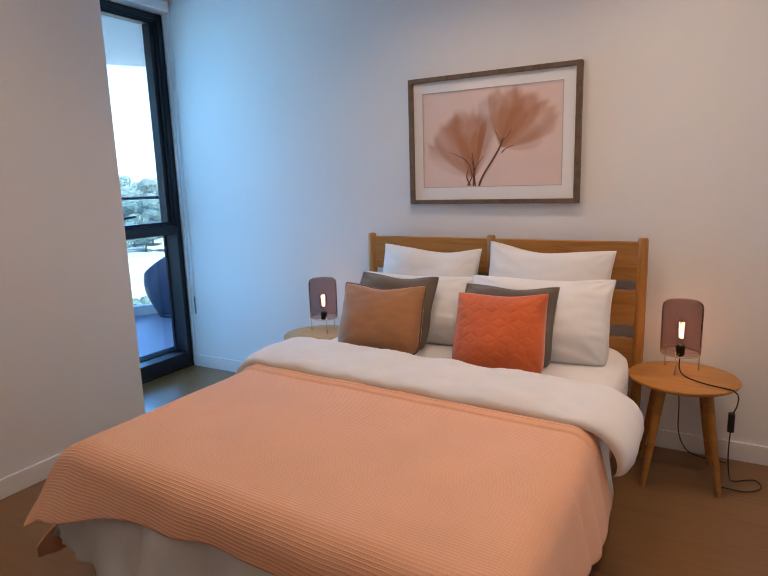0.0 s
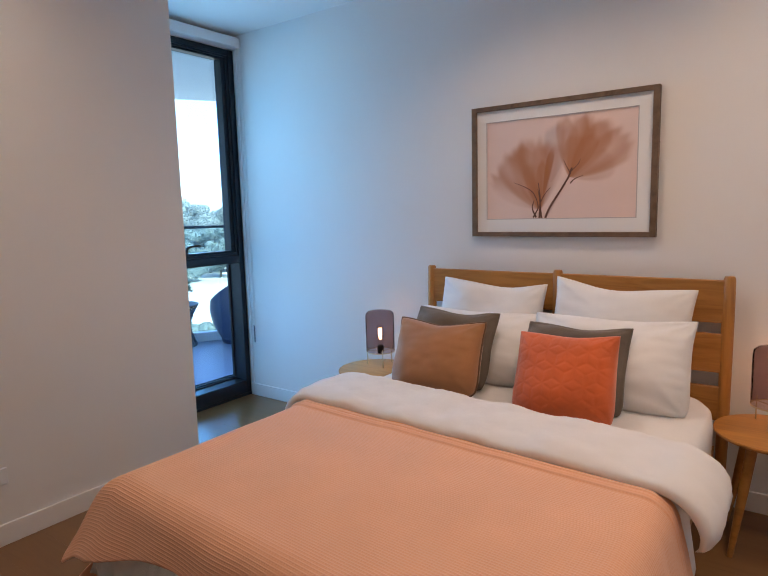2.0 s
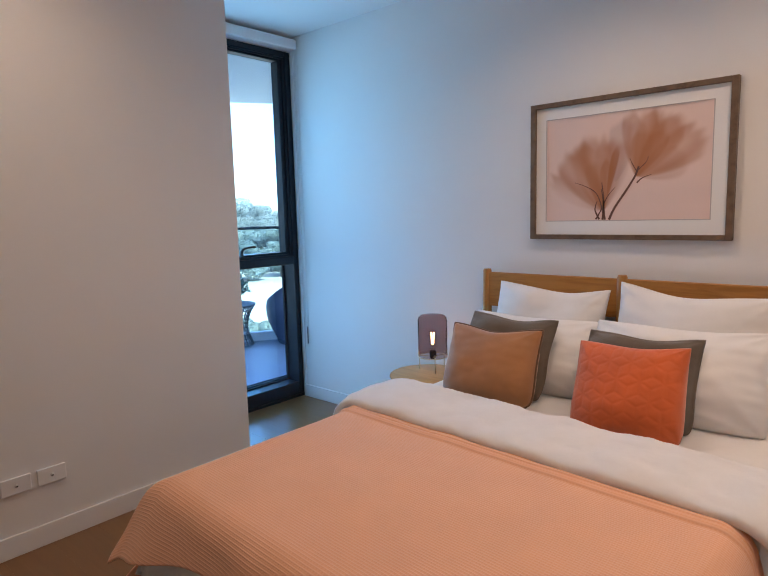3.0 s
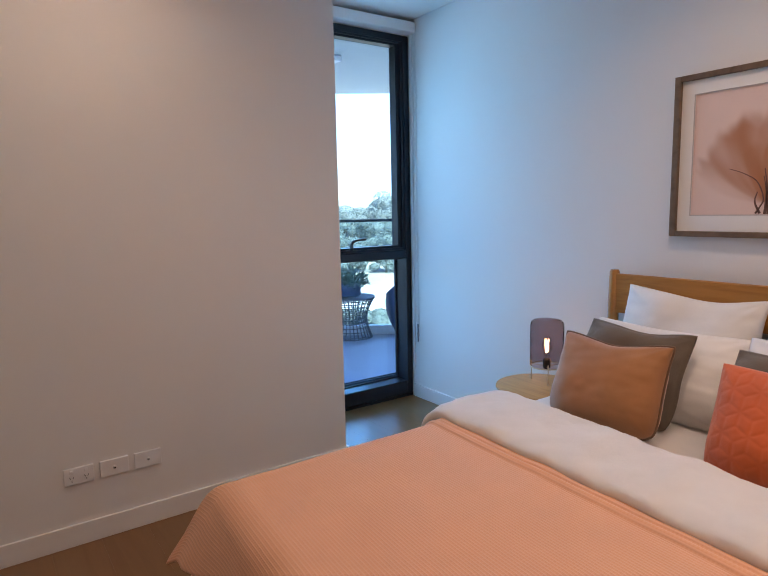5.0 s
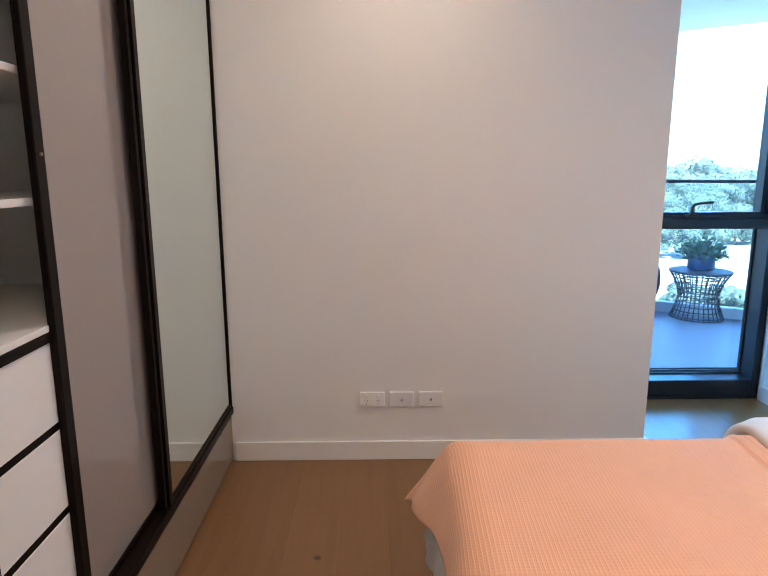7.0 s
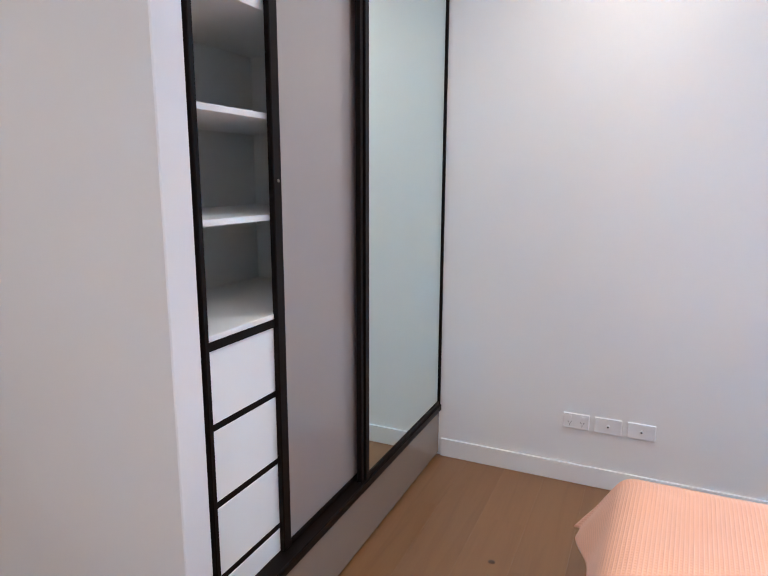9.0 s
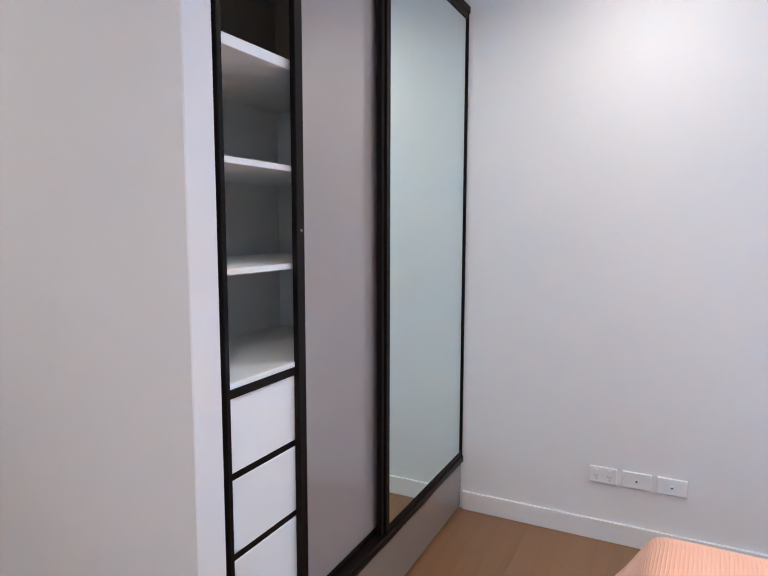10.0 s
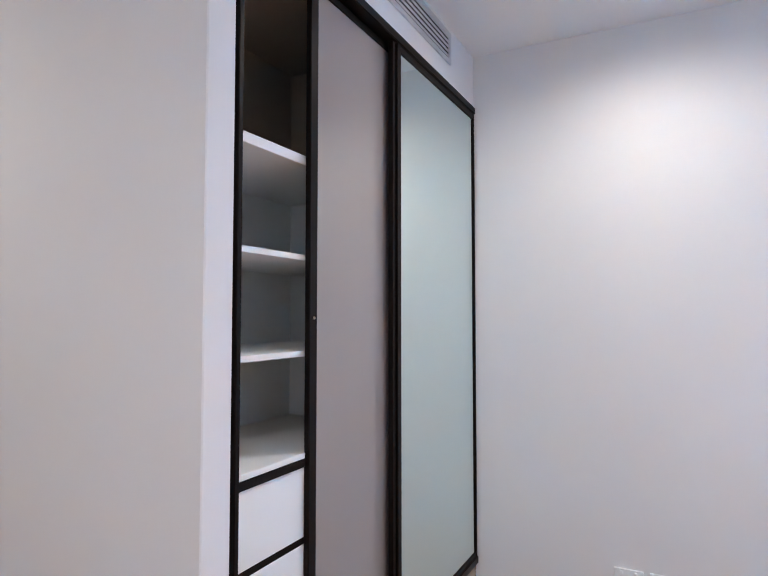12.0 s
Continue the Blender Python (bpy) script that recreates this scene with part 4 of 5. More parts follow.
def table_lamp(x, y, spin):
    z0 = 0.48
    t = thing("table_lamp", (x, y, z0), "smoked plum glass jar lamp with a lit filament bulb", "lamp", "bedside lamps")
    r, foot = 0.085, z0
    z0 -= 0.018
    prof = [(r - 0.002, z0 + 0.105), (r, z0 + 0.11), (r, z0 + 0.315), (r - 0.004, z0 + 0.332), (r - 0.016, z0 + 0.343), (r - 0.035, z0 + 0.347), (0, z0 + 0.348)]
    inner = [(0, z0 + 0.345), (r - 0.037, z0 + 0.344), (r - 0.018, z0 + 0.340), (r - 0.007, z0 + 0.330), (r - 0.003, z0 + 0.314), (r - 0.003, z0 + 0.107), (r - 0.002, z0 + 0.105)]
    s = part("shade", lathe(prof + inner, (x, y, 0), 48), M_SMOKE, t, "smoked plum glass jar, rounded at the top", True)
    s.visible_shadow = False
    part("rim", lathe([(r - 0.003, z0 + 0.100), (r + 0.001, z0 + 0.100), (r + 0.001, z0 + 0.105), (r - 0.003, z0 + 0.105), (r - 0.003, z0 + 0.100)], (x, y, 0), 40), M_BRASS, t, "", True)
    for k in range(3):
        a = radians(spin + 120 * k)
        px, py = x + (r - 0.001) * math.cos(a), y + (r - 0.001) * math.sin(a)
        part("leg", tube([(px, py, foot), (px, py, z0 + 0.125)], 0.0028, 8), M_BRASS, t, "thin metal leg", True)
        part("strut", tube([(px, py, z0 + 0.101), (x, y, z0 + 0.101)], 0.0022, 6), M_BRASS, t)
    part("socket", lathe([(0, z0 + 0.085), (0.012, z0 + 0.086), (0.019, z0 + 0.095), (0.020, z0 + 0.130), (0.016, z0 + 0.140), (0, z0 + 0.140)], (x, y, 0), 24), M_BLACKPL, t, "black bulb holder", True)
    b = part("bulb", lathe([(0.012, z0 + 0.140), (0.013, z0 + 0.152), (0.022, z0 + 0.185), (0.0235, z0 + 0.215), (0.019, z0 + 0.245), (0.009, z0 + 0.262), (0, z0 + 0.266)], (x, y, 0), 24), M_CLEAR, t, "clear filament bulb", True)
    b.visible_shadow = False
    fb = bmesh.new()
    for k in range(6):
        a0, a1 = 2 * math.pi * k / 6, 2 * math.pi * (k + 0.5) / 6
        tube([(x + 0.007 * math.cos(a0), y + 0.007 * math.sin(a0), z0 + 0.172), (x + 0.011 * math.cos(a1), y + 0.011 * math.sin(a1), z0 + 0.243)], 0.0009, 5, fb)
        tube([(x + 0.011 * math.cos(a1), y + 0.011 * math.sin(a1), z0 + 0.243), (x + 0.007 * math.cos(a0 + 1.05), y + 0.007 * math.sin(a0 + 1.05), z0 + 0.172)], 0.0009, 5, fb)
    part("filament", fb, M_FILAMENT, t, "glowing zigzag filament")
    p = lamp("bulb_light", "POINT", Matrix.Translation((x, y, z0 + 0.21)), BULB_W, (1.0, 0.56, 0.27))
    p.data.shadow_soft_size = 0.02
    return t


LR, LL = (2.70, -0.205), (0.735, -0.235)
table_lamp(*LR, 20)
table_lamp(*LL, 75)


def cable(name, label, points, r=0.0028):
    return tagged(link(name, tube(spline(points, 8), r, 8), M_BLACKPL, True), label, "cable")


cable("lamp_cable", "thin black lamp cable over the table's edge to the floor", [(2.70, -0.205, 0.550), (2.702, -0.225, 0.495), (2.73, -0.30, 0.484), (2.81, -0.37, 0.484), (2.885, -0.40, 0.484), (2.912, -0.405, 0.480), (2.932, -0.405, 0.458), (2.930, -0.395, 0.41), (2.918, -0.37, 0.365)])
tagged(link("inline_switch", box((2.902, -0.385, 0.285), (2.928, -0.353, 0.370), 0.006, 2), M_BLACKPL), "black inline rocker switch hanging on the lamp cable", "switch")
cable("lamp_cable", "thin black lamp cable running down to the floor", [(2.915, -0.368, 0.288), (2.915, -0.34, 0.17), (2.925, -0.30, 0.06), (2.945, -0.25, 0.006), (3.03, -0.20, 0.005), (3.05, -0.27, 0.005), (2.99, -0.33, 0.005), (2.90, -0.33, 0.005)])
_pl = tagged(link("plug", lathe([(0, 0), (0.020, 0), (0.021, 0.02), (0.016, 0.035), (0.007, 0.05), (0, 0.05)], (0, 0, 0), 16), M_BLACKPL, True), "black plug in the wall under the bedside table", "plug")
_pl.matrix_world = Matrix.Translation((2.70, -0.0005, 0.312)) @ Euler((radians(90), 0, 0)).to_matrix().to_4x4()
cable("plug_cable", "thin black cable from the wall plug to the floor", [(2.70, -0.046, 0.312), (2.705, -0.062, 0.25), (2.71, -0.06, 0.12), (2.75, -0.055, 0.03), (2.83, -0.06, 0.005), (2.92, -0.07, 0.005)])

# ---- framed print ----
pic = thing("picture", (1.72, 0.0, 1.585), "brown-framed botanical print with a white mount, hung above the bed", "picture")
PX0, PX1, PZ0, PZ1 = 1.247, 2.196, 1.240, 1.931
for _a, _b in (((PX0, PZ0), (PX0 + 0.028, PZ1)), ((PX1 - 0.028, PZ0), (PX1, PZ1)), ((PX0 + 0.028, PZ1 - 0.024), (PX1 - 0.028, PZ1)), ((PX0 + 0.028, PZ0), (PX1 - 0.028, PZ0 + 0.024))):
    part("frame_rail", box((_a[0], -0.036, _a[1]), (_b[0], -0.002, _b[1]), 0.0025, 2), M_PICFRAME, pic)
MX0, MX1, MZ0, MZ1 = 1.332, 2.104, 1.334, 1.846
part("mount", ring("y", ((PX0 + 0.026, PZ0 + 0.022), (PX1 - 0.026, PZ1 - 0.022)), ((MX0, MZ0), (MX1, MZ1)), -0.0195, -0.0158), M_MAT, pic, "white bevelled mount board")


part("mount_bevel", ring("y", ((MX0 - 0.003, MZ0 - 0.003), (MX1 + 0.003, MZ1 + 0.003)), ((MX0 + 0.001, MZ0 + 0.001), (MX1 - 0.001, MZ1 - 0.001)), -0.0203, -0.0196), M_BEVEL, pic, "fine grey line round the opening")


def at_print(px, pz):
    return (MX0 + (MX1 - MX0) * px, MZ0 + (MZ1 - MZ0) * pz)


PETALS = [  # root, tip, width, russet, grey
    ((0.385, 0.10), (0.07, 0.60), 0.27, 0.34, 0.0), ((0.385, 0.10), (0.16, 0.74), 0.27, 0.36, 0.0), ((0.385, 0.10), (0.27, 0.82), 0.26, 0.40, 0.0),
    ((0.385, 0.10), (0.37, 0.86), 0.25, 0.34, 0.0), ((0.39, 0.10), (0.46, 0.80), 0.20, 0.22, 0.12), ((0.46, 0.36), (0.52, 0.98), 0.16, 0.0, 0.24),
    ((0.385, 0.08), (0.31, 0.62), 0.12, 0.38, 0.0), ((0.39, 0.08), (0.41, 0.60), 0.08, 0.42, 0.0), ((0.405, 0.20), (0.472, 0.72), 0.045, 0.62, 0.75),
    ((0.585, 0.40), (0.555, 1.0), 0.13, 0.34, 0.06), ((0.585, 0.40), (0.66, 1.0), 0.20, 0.40, 0.0), ((0.59, 0.40), (0.78, 0.97), 0.25, 0.44, 0.0),
    ((0.59, 0.40), (0.90, 0.86), 0.26, 0.36, 0.0), ((0.60, 0.40), (0.98, 0.76), 0.20, 0.36, 0.0), ((0.60, 0.40), (0.88, 0.55), 0.17, 0.26, 0.0),
    ((0.585, 0.40), (0.63, 0.84), 0.12, 0.34, 0.0), ((0.59, 0.40), (0.75, 0.82), 0.11, 0.34, 0.0)]


def smooth(x):
    x = min(1.0, max(0.0, x))
    return x * x * (3 - 2 * x)


def ink_at(u, v):
    """How much russet and grey ink lies at u, v of the print: petals that overlap, streaked from their roots."""
    p = Vector(((MX1 - MX0) * u, (MZ1 - MZ0) * v))
    clear = [1.0, 1.0]
    for k, (a, b, w, *inks) in enumerate(PETALS):
        root = Vector(((MX1 - MX0) * a[0], (MZ1 - MZ0) * a[1]))
        d = Vector(((MX1 - MX0) * b[0], (MZ1 - MZ0) * b[1])) - root
        n = Vector((-d.y, d.x)).normalized()
        along, over = (p - root).dot(d) / d.length_squared, (p - root).dot(n)
        if not 0 < along < 1.25:
            continue
        half = w / 2 * math.sin(min(1.0, along / 1.15) * math.pi * 0.74 + 0.04) ** 0.8
        lip = 1 + 0.10 * noise.noise((over * 30, k * 3.7, 0.5)) - 0.20 * (over / (w / 2)) ** 2
        fade = smooth((half - abs(over)) / (half * 0.26 + 0.004)) * smooth((lip - along) / 0.16)
        streak = 0.80 + 0.9 * noise.noise((over / (0.02 + 0.09 * along), along * 1.3, k * 2.1)) * along ** 0.3
        for i in (0, 1):
            clear[i] *= 1 - min(0.9, max(0.0, 1.25 * inks[i] * fade * streak))
    return (1 - clear[0], 1 - clear[1])


part("print", grid(lambda u, v: (MX0 + (MX1 - MX0) * u, -0.0155, MZ0 + (MZ1 - MZ0) * v), 168, 112, ink_at), M_PRINT, pic, "pink print of two translucent russet flowers")


def stem(points, w0, w1):
    p = spline([(*at_print(*q), 0) for q in points], 8)
    bm = bmesh.new()
    prev = None
    for i, q in enumerate(p):
        d = (p[min(i + 1, len(p) - 1)] - p[max(i - 1, 0)]).normalized()
        w = w0 + (w1 - w0) * i / (len(p) - 1)
        s = Vector((-d.y, d.x, 0)) * w / 2
        pair = [bm.verts.new((q.x + s.x, -0.0178, q.y + s.y)), bm.verts.new((q.x - s.x, -0.0178, q.y - s.y))]
        if prev:
            bm.faces.new((prev[0], prev[1], pair[1], pair[0]))
        prev = pair
    part("stem", bm, M_INKD, pic, "dark brown printed stem")


stem([(0.425, 0.005), (0.46, 0.12), (0.53, 0.28), (0.578, 0.40), (0.60, 0.49)], 0.012, 0.009)
stem([(0.385, 0.005), (0.388, 0.10), (0.388, 0.22), (0.375, 0.36)], 0.011, 0.004)
stem([(0.34, 0.01), (0.36, 0.06), (0.375, 0.13), (0.34, 0.26), (0.27, 0.33), (0.20, 0.37)], 0.008, 0.002)
stem([(0.40, 0.005), (0.392, 0.10), (0.385, 0.20), (0.372, 0.30)], 0.009, 0.003)
stem([(0.345, 0.18), (0.335, 0.10), (0.362, 0.01)], 0.004, 0.010)
stem([(0.39, 0.16), (0.42, 0.24), (0.46, 0.31)], 0.006, 0.002)
stem([(0.59, 0.34), (0.62, 0.38), (0.675, 0.41)], 0.008, 0.002)
stem([(0.59, 0.44), (0.56, 0.52), (0.545, 0.57)], 0.005, 0.002)
stem([(0.60, 0.46), (0.64, 0.52), (0.655, 0.57)], 0.004, 0.002)


# ---- balcony ----
def edge_pt(k, off=0.0):
    """A place along the slanting outer edge of the balcony, off metres outside it."""
    return Vector((-3.12 + 0.52 * k - 0.854 * off, 0.55 + 0.854 * k + 0.52 * off))


def prism(points, z0, z1):
    bm = bmesh.new()
    lo = [bm.verts.new((p[0], p[1], z0)) for p in points]
    hi = [bm.verts.new((p[0], p[1], z1)) for p in points]
    bm.faces.new(lo[::-1])
    bm.faces.new(hi)
    for i in range(len(points)):
        j = (i + 1) % len(points)
        bm.faces.new((lo[i], lo[j], hi[j], hi[i]))
    return bm


_A, _B = edge_pt(-3.0), edge_pt(3.6)
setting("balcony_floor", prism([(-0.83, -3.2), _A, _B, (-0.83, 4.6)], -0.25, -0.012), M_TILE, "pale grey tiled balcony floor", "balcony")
setting("balcony_soffit", prism([(-0.83, -3.2), edge_pt(-3.0, 0.1), edge_pt(3.6, 0.1), (-0.83, 4.6)], 2.66, 2.90), M_SOFFIT, "pale grey painted balcony soffit", "balcony")
_C, _D = edge_pt(-3.0, -0.10), edge_pt(3.6, -0.10)
setting("balcony_kerb", prism([_A, _B, _D, _C], -0.012, 0.085), M_CONC, "low white kerb along the balcony edge", "kerb")
setting("facade", box((-0.86, 0.14, -0.3), (-0.74, 4.6, 3.0)), M_CONC, "white rendered outer wall beside the window", "wall")
_sl = thing("soffit_light", (-1.72, -0.05, 2.66), "small white surface-mounted balcony soffit light", "light")
part("housing", box((-1.80, -0.13, 2.61), (-1.64, 0.03, 2.659), 0.01, 2), M_WHITEPL, _sl)
rail = thing("balustrade", (-3.1, 0.6, 0.08), "frameless glass balcony balustrade with a slim dark top rail", "balustrade")
for _k in range(5):
    _p, _q = edge_pt(-2.9 + 1.3 * _k, -0.04), edge_pt(-2.9 + 1.3 * _k + 1.28, -0.04)
    _r, _s2 = edge_pt(-2.9 + 1.3 * _k + 1.28, -0.052), edge_pt(-2.9 + 1.3 * _k, -0.052)
    _g = part("glass_panel", prism([_p, _q, _r, _s2], 0.086, 1.255), M_RAILGLASS, rail, "clear glass panel")
    _g.visible_shadow = False
part("top_rail", tube([(*edge_pt(-2.95, -0.046), 1.268), (*edge_pt(3.6, -0.046), 1.268)], 0.016, 10), M_BLACKAL, rail, "slim dark top rail")

# wicker side table
WT = Vector((-2.77, 0.74, -0.012))
wt = thing("wicker_table", WT, "open-weave blue-grey wicker side table with a flared top", "side table")


def _wr(h):
    """The basket's radius at height h: flared at the rim, drawn in at the waist."""
    return 0.172 + 0.095 * max(0, (h - 0.20) / 0.25) ** 1.8 + 0.062 * max(0, (0.20 - h) / 0.20) ** 1.4


for _k in range(30):
    _a = 2 * math.pi * _k / 30
    part("cane", tube([WT + Vector((_wr(h) * math.cos(_a), _wr(h) * math.sin(_a), h)) for h in (0.0, 0.07, 0.14, 0.21, 0.28, 0.35, 0.40, 0.45)], 0.0055, 6), M_WICKER, wt)
for _h in (0.012, 0.028, 0.08, 0.125, 0.17, 0.215, 0.26, 0.305, 0.35, 0.395, 0.428):
    part("hoop", tube([WT + Vector(((_wr(_h) + 0.004) * math.cos(2 * math.pi * i / 40), (_wr(_h) + 0.004) * math.sin(2 * math.pi * i / 40), _h)) for i in range(40)], 0.0055, 6, None, True), M_WICKER, wt)
part("top", lathe([(0, 0.435), (0.255, 0.437), (0.272, 0.446), (0.272, 0.458), (0.25, 0.458), (0.0, 0.452)], WT, 40), M_WICKER, wt, "flat woven top", True)
PB = WT + Vector((0.0, 0.0, 0.456))
pot = thing("potted_plant", PB, "leafy green plant in a blue glazed pot on the wicker table", "plant")
part("pot", lathe([(0, 0.012), (0.105, 0.012), (0.118, 0.03), (0.122, 0.158), (0.118, 0.164), (0.112, 0.158), (0.110, 0.13), (0, 0.13)], PB, 32), M_POT, pot, "blue glazed drum-shaped pot", True)
for _k in range(3):
    _a = radians(20 + 120 * _k)
    part("foot", lathe([(0, 0), (0.018, 0), (0.022, 0.014), (0, 0.014)], PB + Vector((0.075 * math.cos(_a), 0.075 * math.sin(_a), 0)), 10), M_POT, pot)
_fb = bmesh.new()
_rng = random.Random(5)
for _k in range(420):
    _a, _e = _rng.uniform(0, 2 * math.pi), _rng.uniform(0.15, 1.5)
    _q = PB + Vector((0.05 * math.cos(_a), 0.05 * math.sin(_a), 0.14))
    _dv = Vector((math.cos(_a) * math.cos(_e), math.sin(_a) * math.cos(_e), math.sin(_e)))
    _c = _q + _dv * _rng.uniform(0.03, 0.16) - Vector((0, 0, 0.03 * math.cos(_e)))
    _ax = (_dv + 0.7 * Vector((_rng.gauss(0, 1), _rng.gauss(0, 1), _rng.gauss(0, 0.7)))).normalized()
    _sd = _ax.cross(Vector((_rng.gauss(0, 1), _rng.gauss(0, 1), 1.2))).normalized()
    _l, _w = _rng.uniform(0.05, 0.085), _rng.uniform(0.010, 0.018)
    _up = _ax.cross(_sd) * 0.006
    _fb.faces.new([_fb.verts.new(_c + o) for o in (Vector(), _ax * _l * 0.45 + _sd * _w + _up, _ax * _l, _ax * _l * 0.45 - _sd * _w + _up)])
part("leaves", _fb, M_LEAF, pot, "bushy small green leaves", True)

# tub chair
TC = Vector((-2.335, 1.30, -0.012))
tub = thing("tub_chair", TC, "navy moulded tub chair with a high curved back", "chair")


def _shell(u, v):
    a = radians(20) + radians(320) * u
    top = 0.46 + 0.36 * (0.5 - 0.5 * math.cos(2 * math.pi * u)) ** 0.8
    h = 0.05 + (top - 0.05) * v
    r = 0.215 + 0.11 * math.sin(min(1.0, v * 1.05) * math.pi * 0.62)
    return TC + Vector((r * math.cos(a + radians(-160)), r * math.sin(a + radians(-160)), h))


thicken(part("shell", grid(_shell, 48, 20), M_TUB, tub, "", True), 0.03)
part("seat_pad", lathe([(0, 0.30), (0.25, 0.30), (0.275, 0.33), (0.275, 0.37), (0.25, 0.40), (0, 0.41)], TC, 36), M_TUB, tub, "", True)
part("base", lathe([(0, 0.0), (0.20, 0.0), (0.215, 0.03), (0.215, 0.06), (0, 0.06)], TC, 36), M_TUB, tub, "", True)
tagged(tub, "navy moulded tub chair with a high curved back", "chair", "balcony tub chairs")
copy_thing(tub, Matrix.Translation((-2.86, 0.05, TC.z)) @ Matrix.Rotation(radians(200), 4, "Z"))

# ---- distance ----
GZ = -9.0
_gb = bmesh.new()
_ring = [(_gb.verts.new((math.cos(2 * math.pi * i / 48) * 2500, math.sin(2 * math.pi * i / 48) * 2500, GZ))) for i in range(48)]
_gb.faces.new(_ring)
setting("ground", _gb, M_GROUND, "pale grass and paving far below the balcony", "ground")
setting("road", prism([(-74, 8), (-56, 8), (-44, 50), (-60, 54)], GZ - 0.05, GZ + 0.03), M_ROAD, "pale concrete driveway among the trees", "road")


def tree_mesh(seed, h, spread):
    """A trunk with limbs, and a crown of leaf clumps that overlap like shingles over many lobes."""
    rng = random.Random(seed)
    tb = bmesh.new()
    tube([(0, 0, 0), (0.1, 0.05, h * 0.3), (-0.05, 0.1, h * 0.55), (0.0, 0.0, h * 0.8)], [0.28, 0.22, 0.15, 0.06], 8, tb)
    lobes = []
    for k in range(20):
        a = rng.uniform(0, 2 * math.pi)
        w = spread * rng.uniform(0.1, 0.75)
        q = Vector((math.cos(a) * w, math.sin(a) * w, h * (rng.uniform(0.16, 0.92) - 0.12 * (w / spread) ** 2)))
        lobes.append((q, spread * rng.uniform(0.24, 0.44)))
        tube([(0, 0, h * 0.25), q * 0.55 + Vector((0, 0, h * 0.12)), q], [0.10, 0.06, 0.02], 5, tb)
    fb = bmesh.new()
    for q, r in lobes:
        for _ in range(420):
            d = Vector((rng.gauss(0, 1), rng.gauss(0, 1), rng.gauss(0.15, 1))).normalized()
            c = q + Vector((d.x, d.y, d.z * 0.8)) * r * rng.uniform(0.90, 1.05)
            n = (d + 0.22 * Vector((rng.gauss(0, 1), rng.gauss(0, 1), rng.gauss(0.3, 1)))).normalized()
            s = n.orthogonal().normalized()
            s = (Matrix.Rotation(rng.uniform(0, 6.28), 3, n) @ s) * rng.uniform(0.11, 0.23)
            t = n.cross(s) * rng.uniform(0.5, 0.9)
            fb.faces.new([fb.verts.new(c + s), fb.verts.new(c + t), fb.verts.new(c - s), fb.verts.new(c - t)])
    return tb, fb


_kinds = []
for _k, (_h, _sp) in enumerate(((10.5, 4.6), (9.0, 4.2), (11.5, 5.0), (3.2, 2.4))):
    _t = thing("tree", (0, 0, 0), "low spreading green tree beside the pale drive" if _k == 3 else "broad leafy green tree beyond the balcony", "tree", "trees beyond the balcony")
    _tb2, _fb2 = tree_mesh(40 + _k, _h, _sp)
    part("trunk", _tb2, M_BARK, _t, "", True)
    part("crown", _fb2, M_FOLIAGE, _t, "leafy green crown")
    _kinds.append(_t)
_rng = random.Random(9)
_done = set()
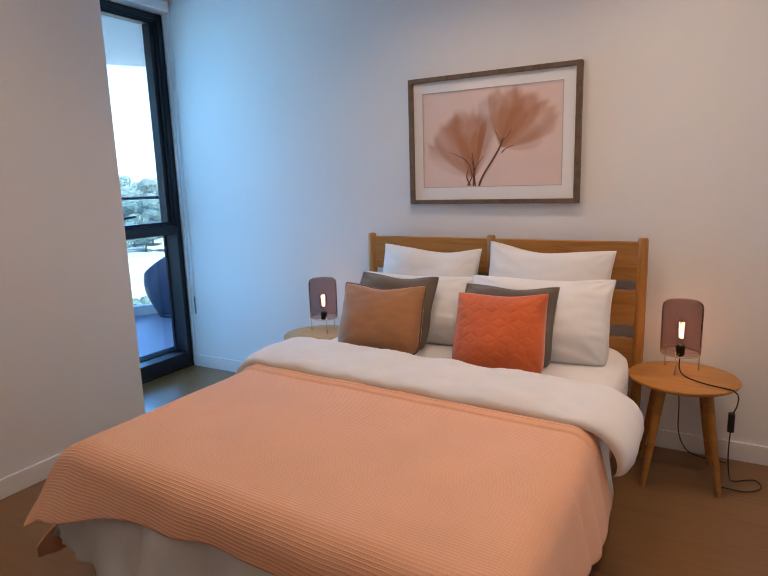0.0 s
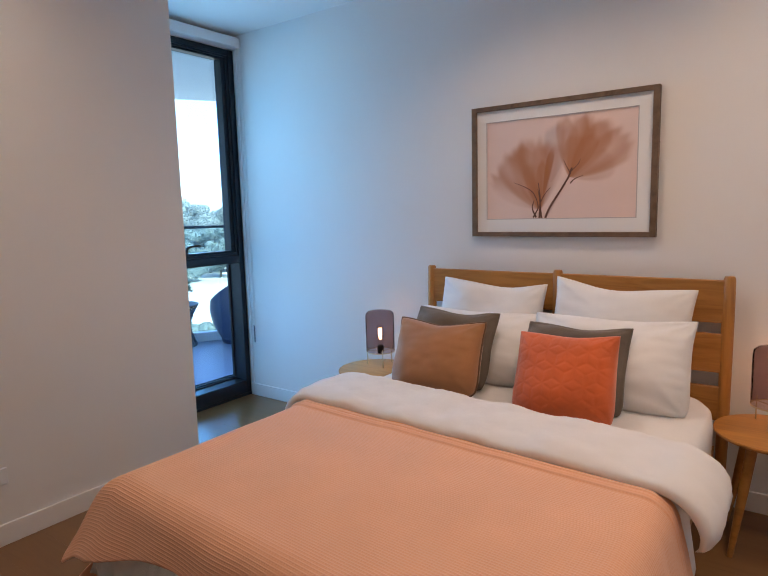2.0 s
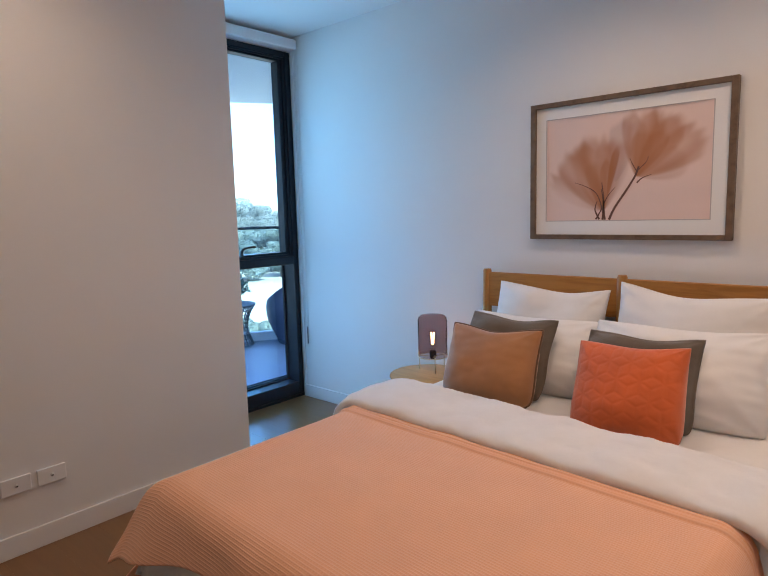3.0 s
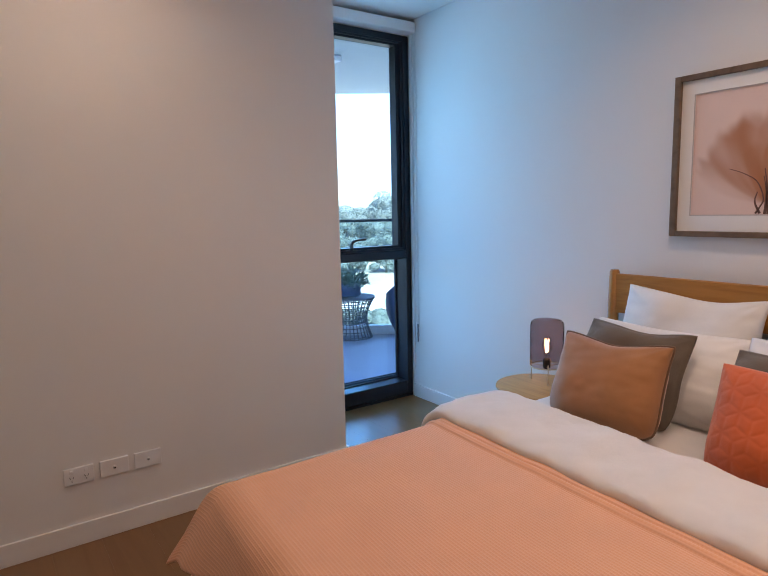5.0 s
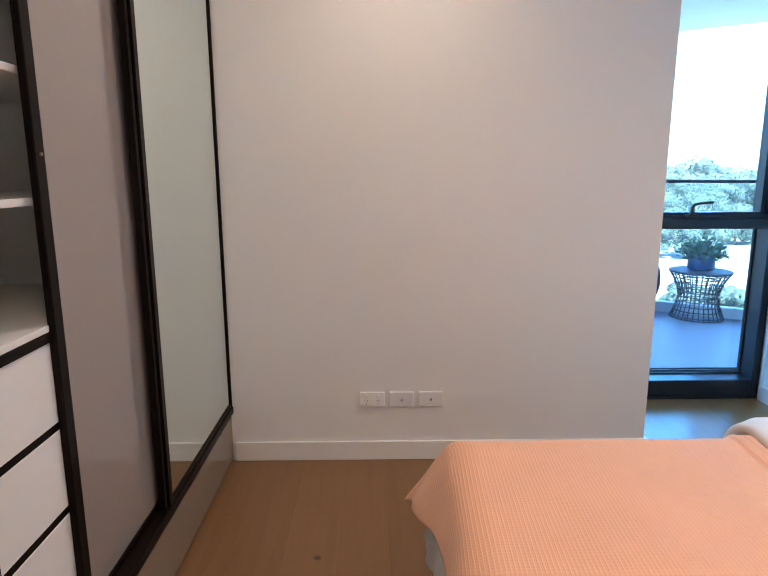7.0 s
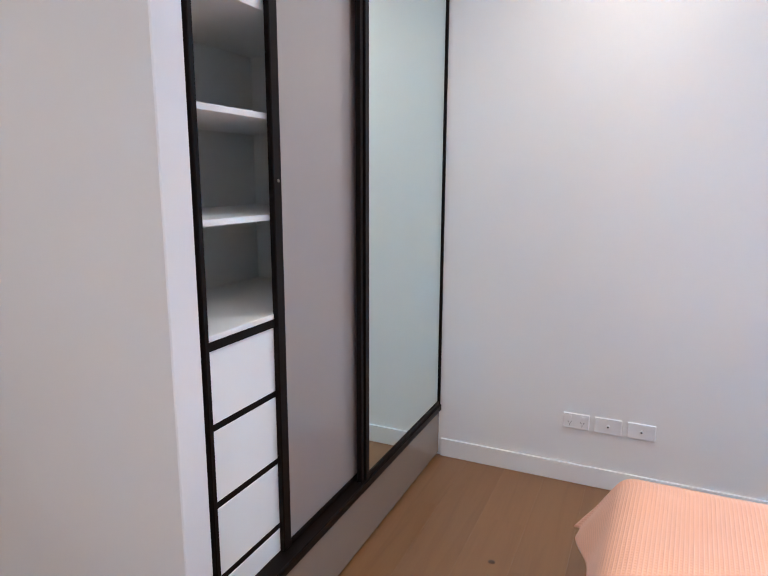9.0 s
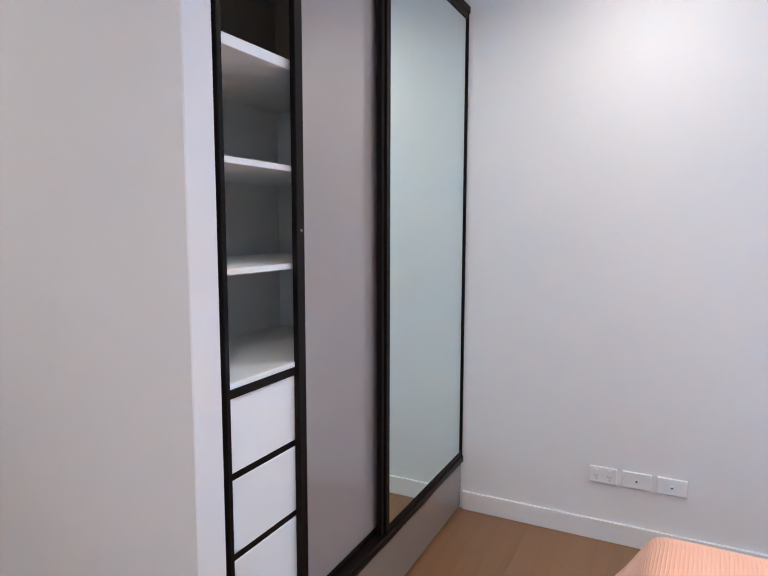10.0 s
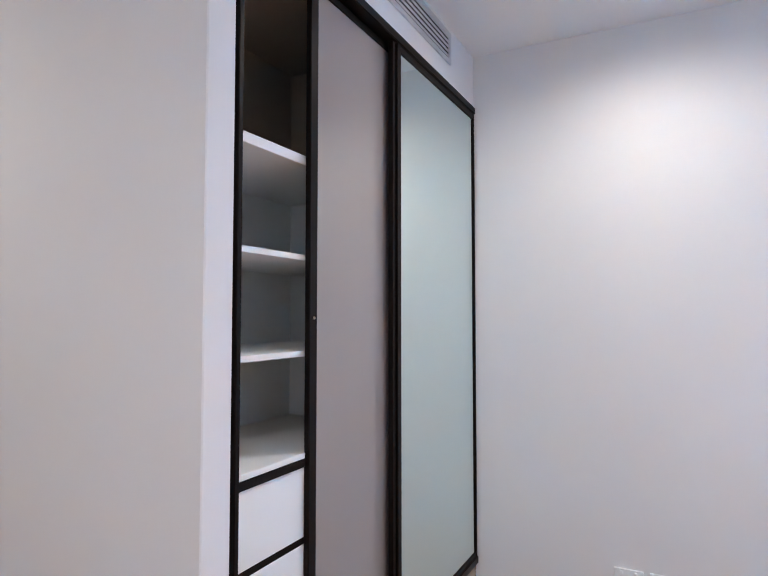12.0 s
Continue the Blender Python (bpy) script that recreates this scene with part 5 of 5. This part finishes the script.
# distance, how many, from and to bearing, size
for _dist, _n, _a0, _a1, _size in ((46, 6, 27, 46, 0.9), (66, 4, 8, 24, 0.72), (82, 6, 8, 30, 0.80), (100, 15, 6, 48, 1.0), (114, 17, 6, 48, 1.22), (130, 18, 6, 48, 1.45), (148, 18, 6, 48, 1.7), (168, 18, 6, 48, 1.95)):
    for _i in range(_n):
        _ang = radians(_a0 + (_a1 - _a0) * (_i + 0.5 + _rng.uniform(-0.3, 0.3)) / _n)
        _r = _dist * _rng.uniform(0.96, 1.04)
        _k = 3 if _dist == 46 else (_i * 5 + int(_dist)) % 3
        _g = _size * _rng.uniform(0.94, 1.05)
        _m = Matrix.Translation((2.6 - math.cos(_ang) * _r, -2.4 + math.sin(_ang) * _r, GZ)) @ Matrix.Rotation(_rng.uniform(0, 6.28), 4, "Z") @ Matrix.Diagonal((_g, _g, _g * _rng.uniform(0.92, 1.05), 1.0))
        if _k in _done:
            copy_thing(_kinds[_k], _m)
        else:
            _kinds[_k].matrix_world = _m
            _done.add(_k)

# ---- floorboards, last ----
floor = setting("floor", box((-0.70, HALLEND, -0.12), (EAST + 0.1, 0.0, -0.016)), M_SUB, "mid-brown oak timber floorboards", "floor")
part("knot", lathe([(0, 0.0), (0.013, 0.0), (0.011, 0.0005), (0, 0.0006)], (0.76, -2.54, 0), 14), M_KNOT, floor, "dark knot in a board", True)
_rng = random.Random(3)
_cache = {}


def plank(x0, x1, y0, y1):
    k = (round(x1 - x0, 2), round(y1 - y0, 3))
    if k not in _cache:
        bm = box((-k[0] / 2 + 0.00008, -k[1] / 2 + 0.00008, -0.015), (k[0] / 2 - 0.00008, k[1] / 2 - 0.00008, 0.0))
        top = [e for e in bm.edges if all(v.co.z > -0.001 for v in e.verts)]
        bmesh.ops.bevel(bm, geom=top, offset=0.0003, segments=1, affect="EDGES")
        me = bpy.data.meshes.new("floorboard")
        bm.to_mesh(me)
        bm.free()
        me.materials.append(M_FLOOR)
        _cache[k] = me
    ob = new("floorboard", _cache[k])
    ob.location = ((x0 + x1) / 2, (y0 + y1) / 2, 0.0)
    ob.parent = floor


PW = 0.19
_y = 0.0
while _y > HALLEND + 0.01:
    _lo = max(_y - PW, HALLEND)
    _x, _end = WINX, (EAST if _y > SOUTH - 0.1 else HALLE)
    if _lo < SOUTH - 0.05:
        _x = NIB - 0.10
    if PIER > _y and _lo > SOUTH - 0.06:
        _x = -0.02
    _first = True
    while _x < _end - 0.02:
        _l = _rng.choice((1.2, 1.5, 1.8, 2.1))
        if _first:
            _l = _rng.choice((0.5, 0.8, 1.1, 1.6))
            _first = False
        _nx = min(_x + _l, _end)
        if _end - _nx < 0.25:
            _nx = _end
        plank(_x, _nx, _lo, _y)
        _x = _nx
    _y = _lo
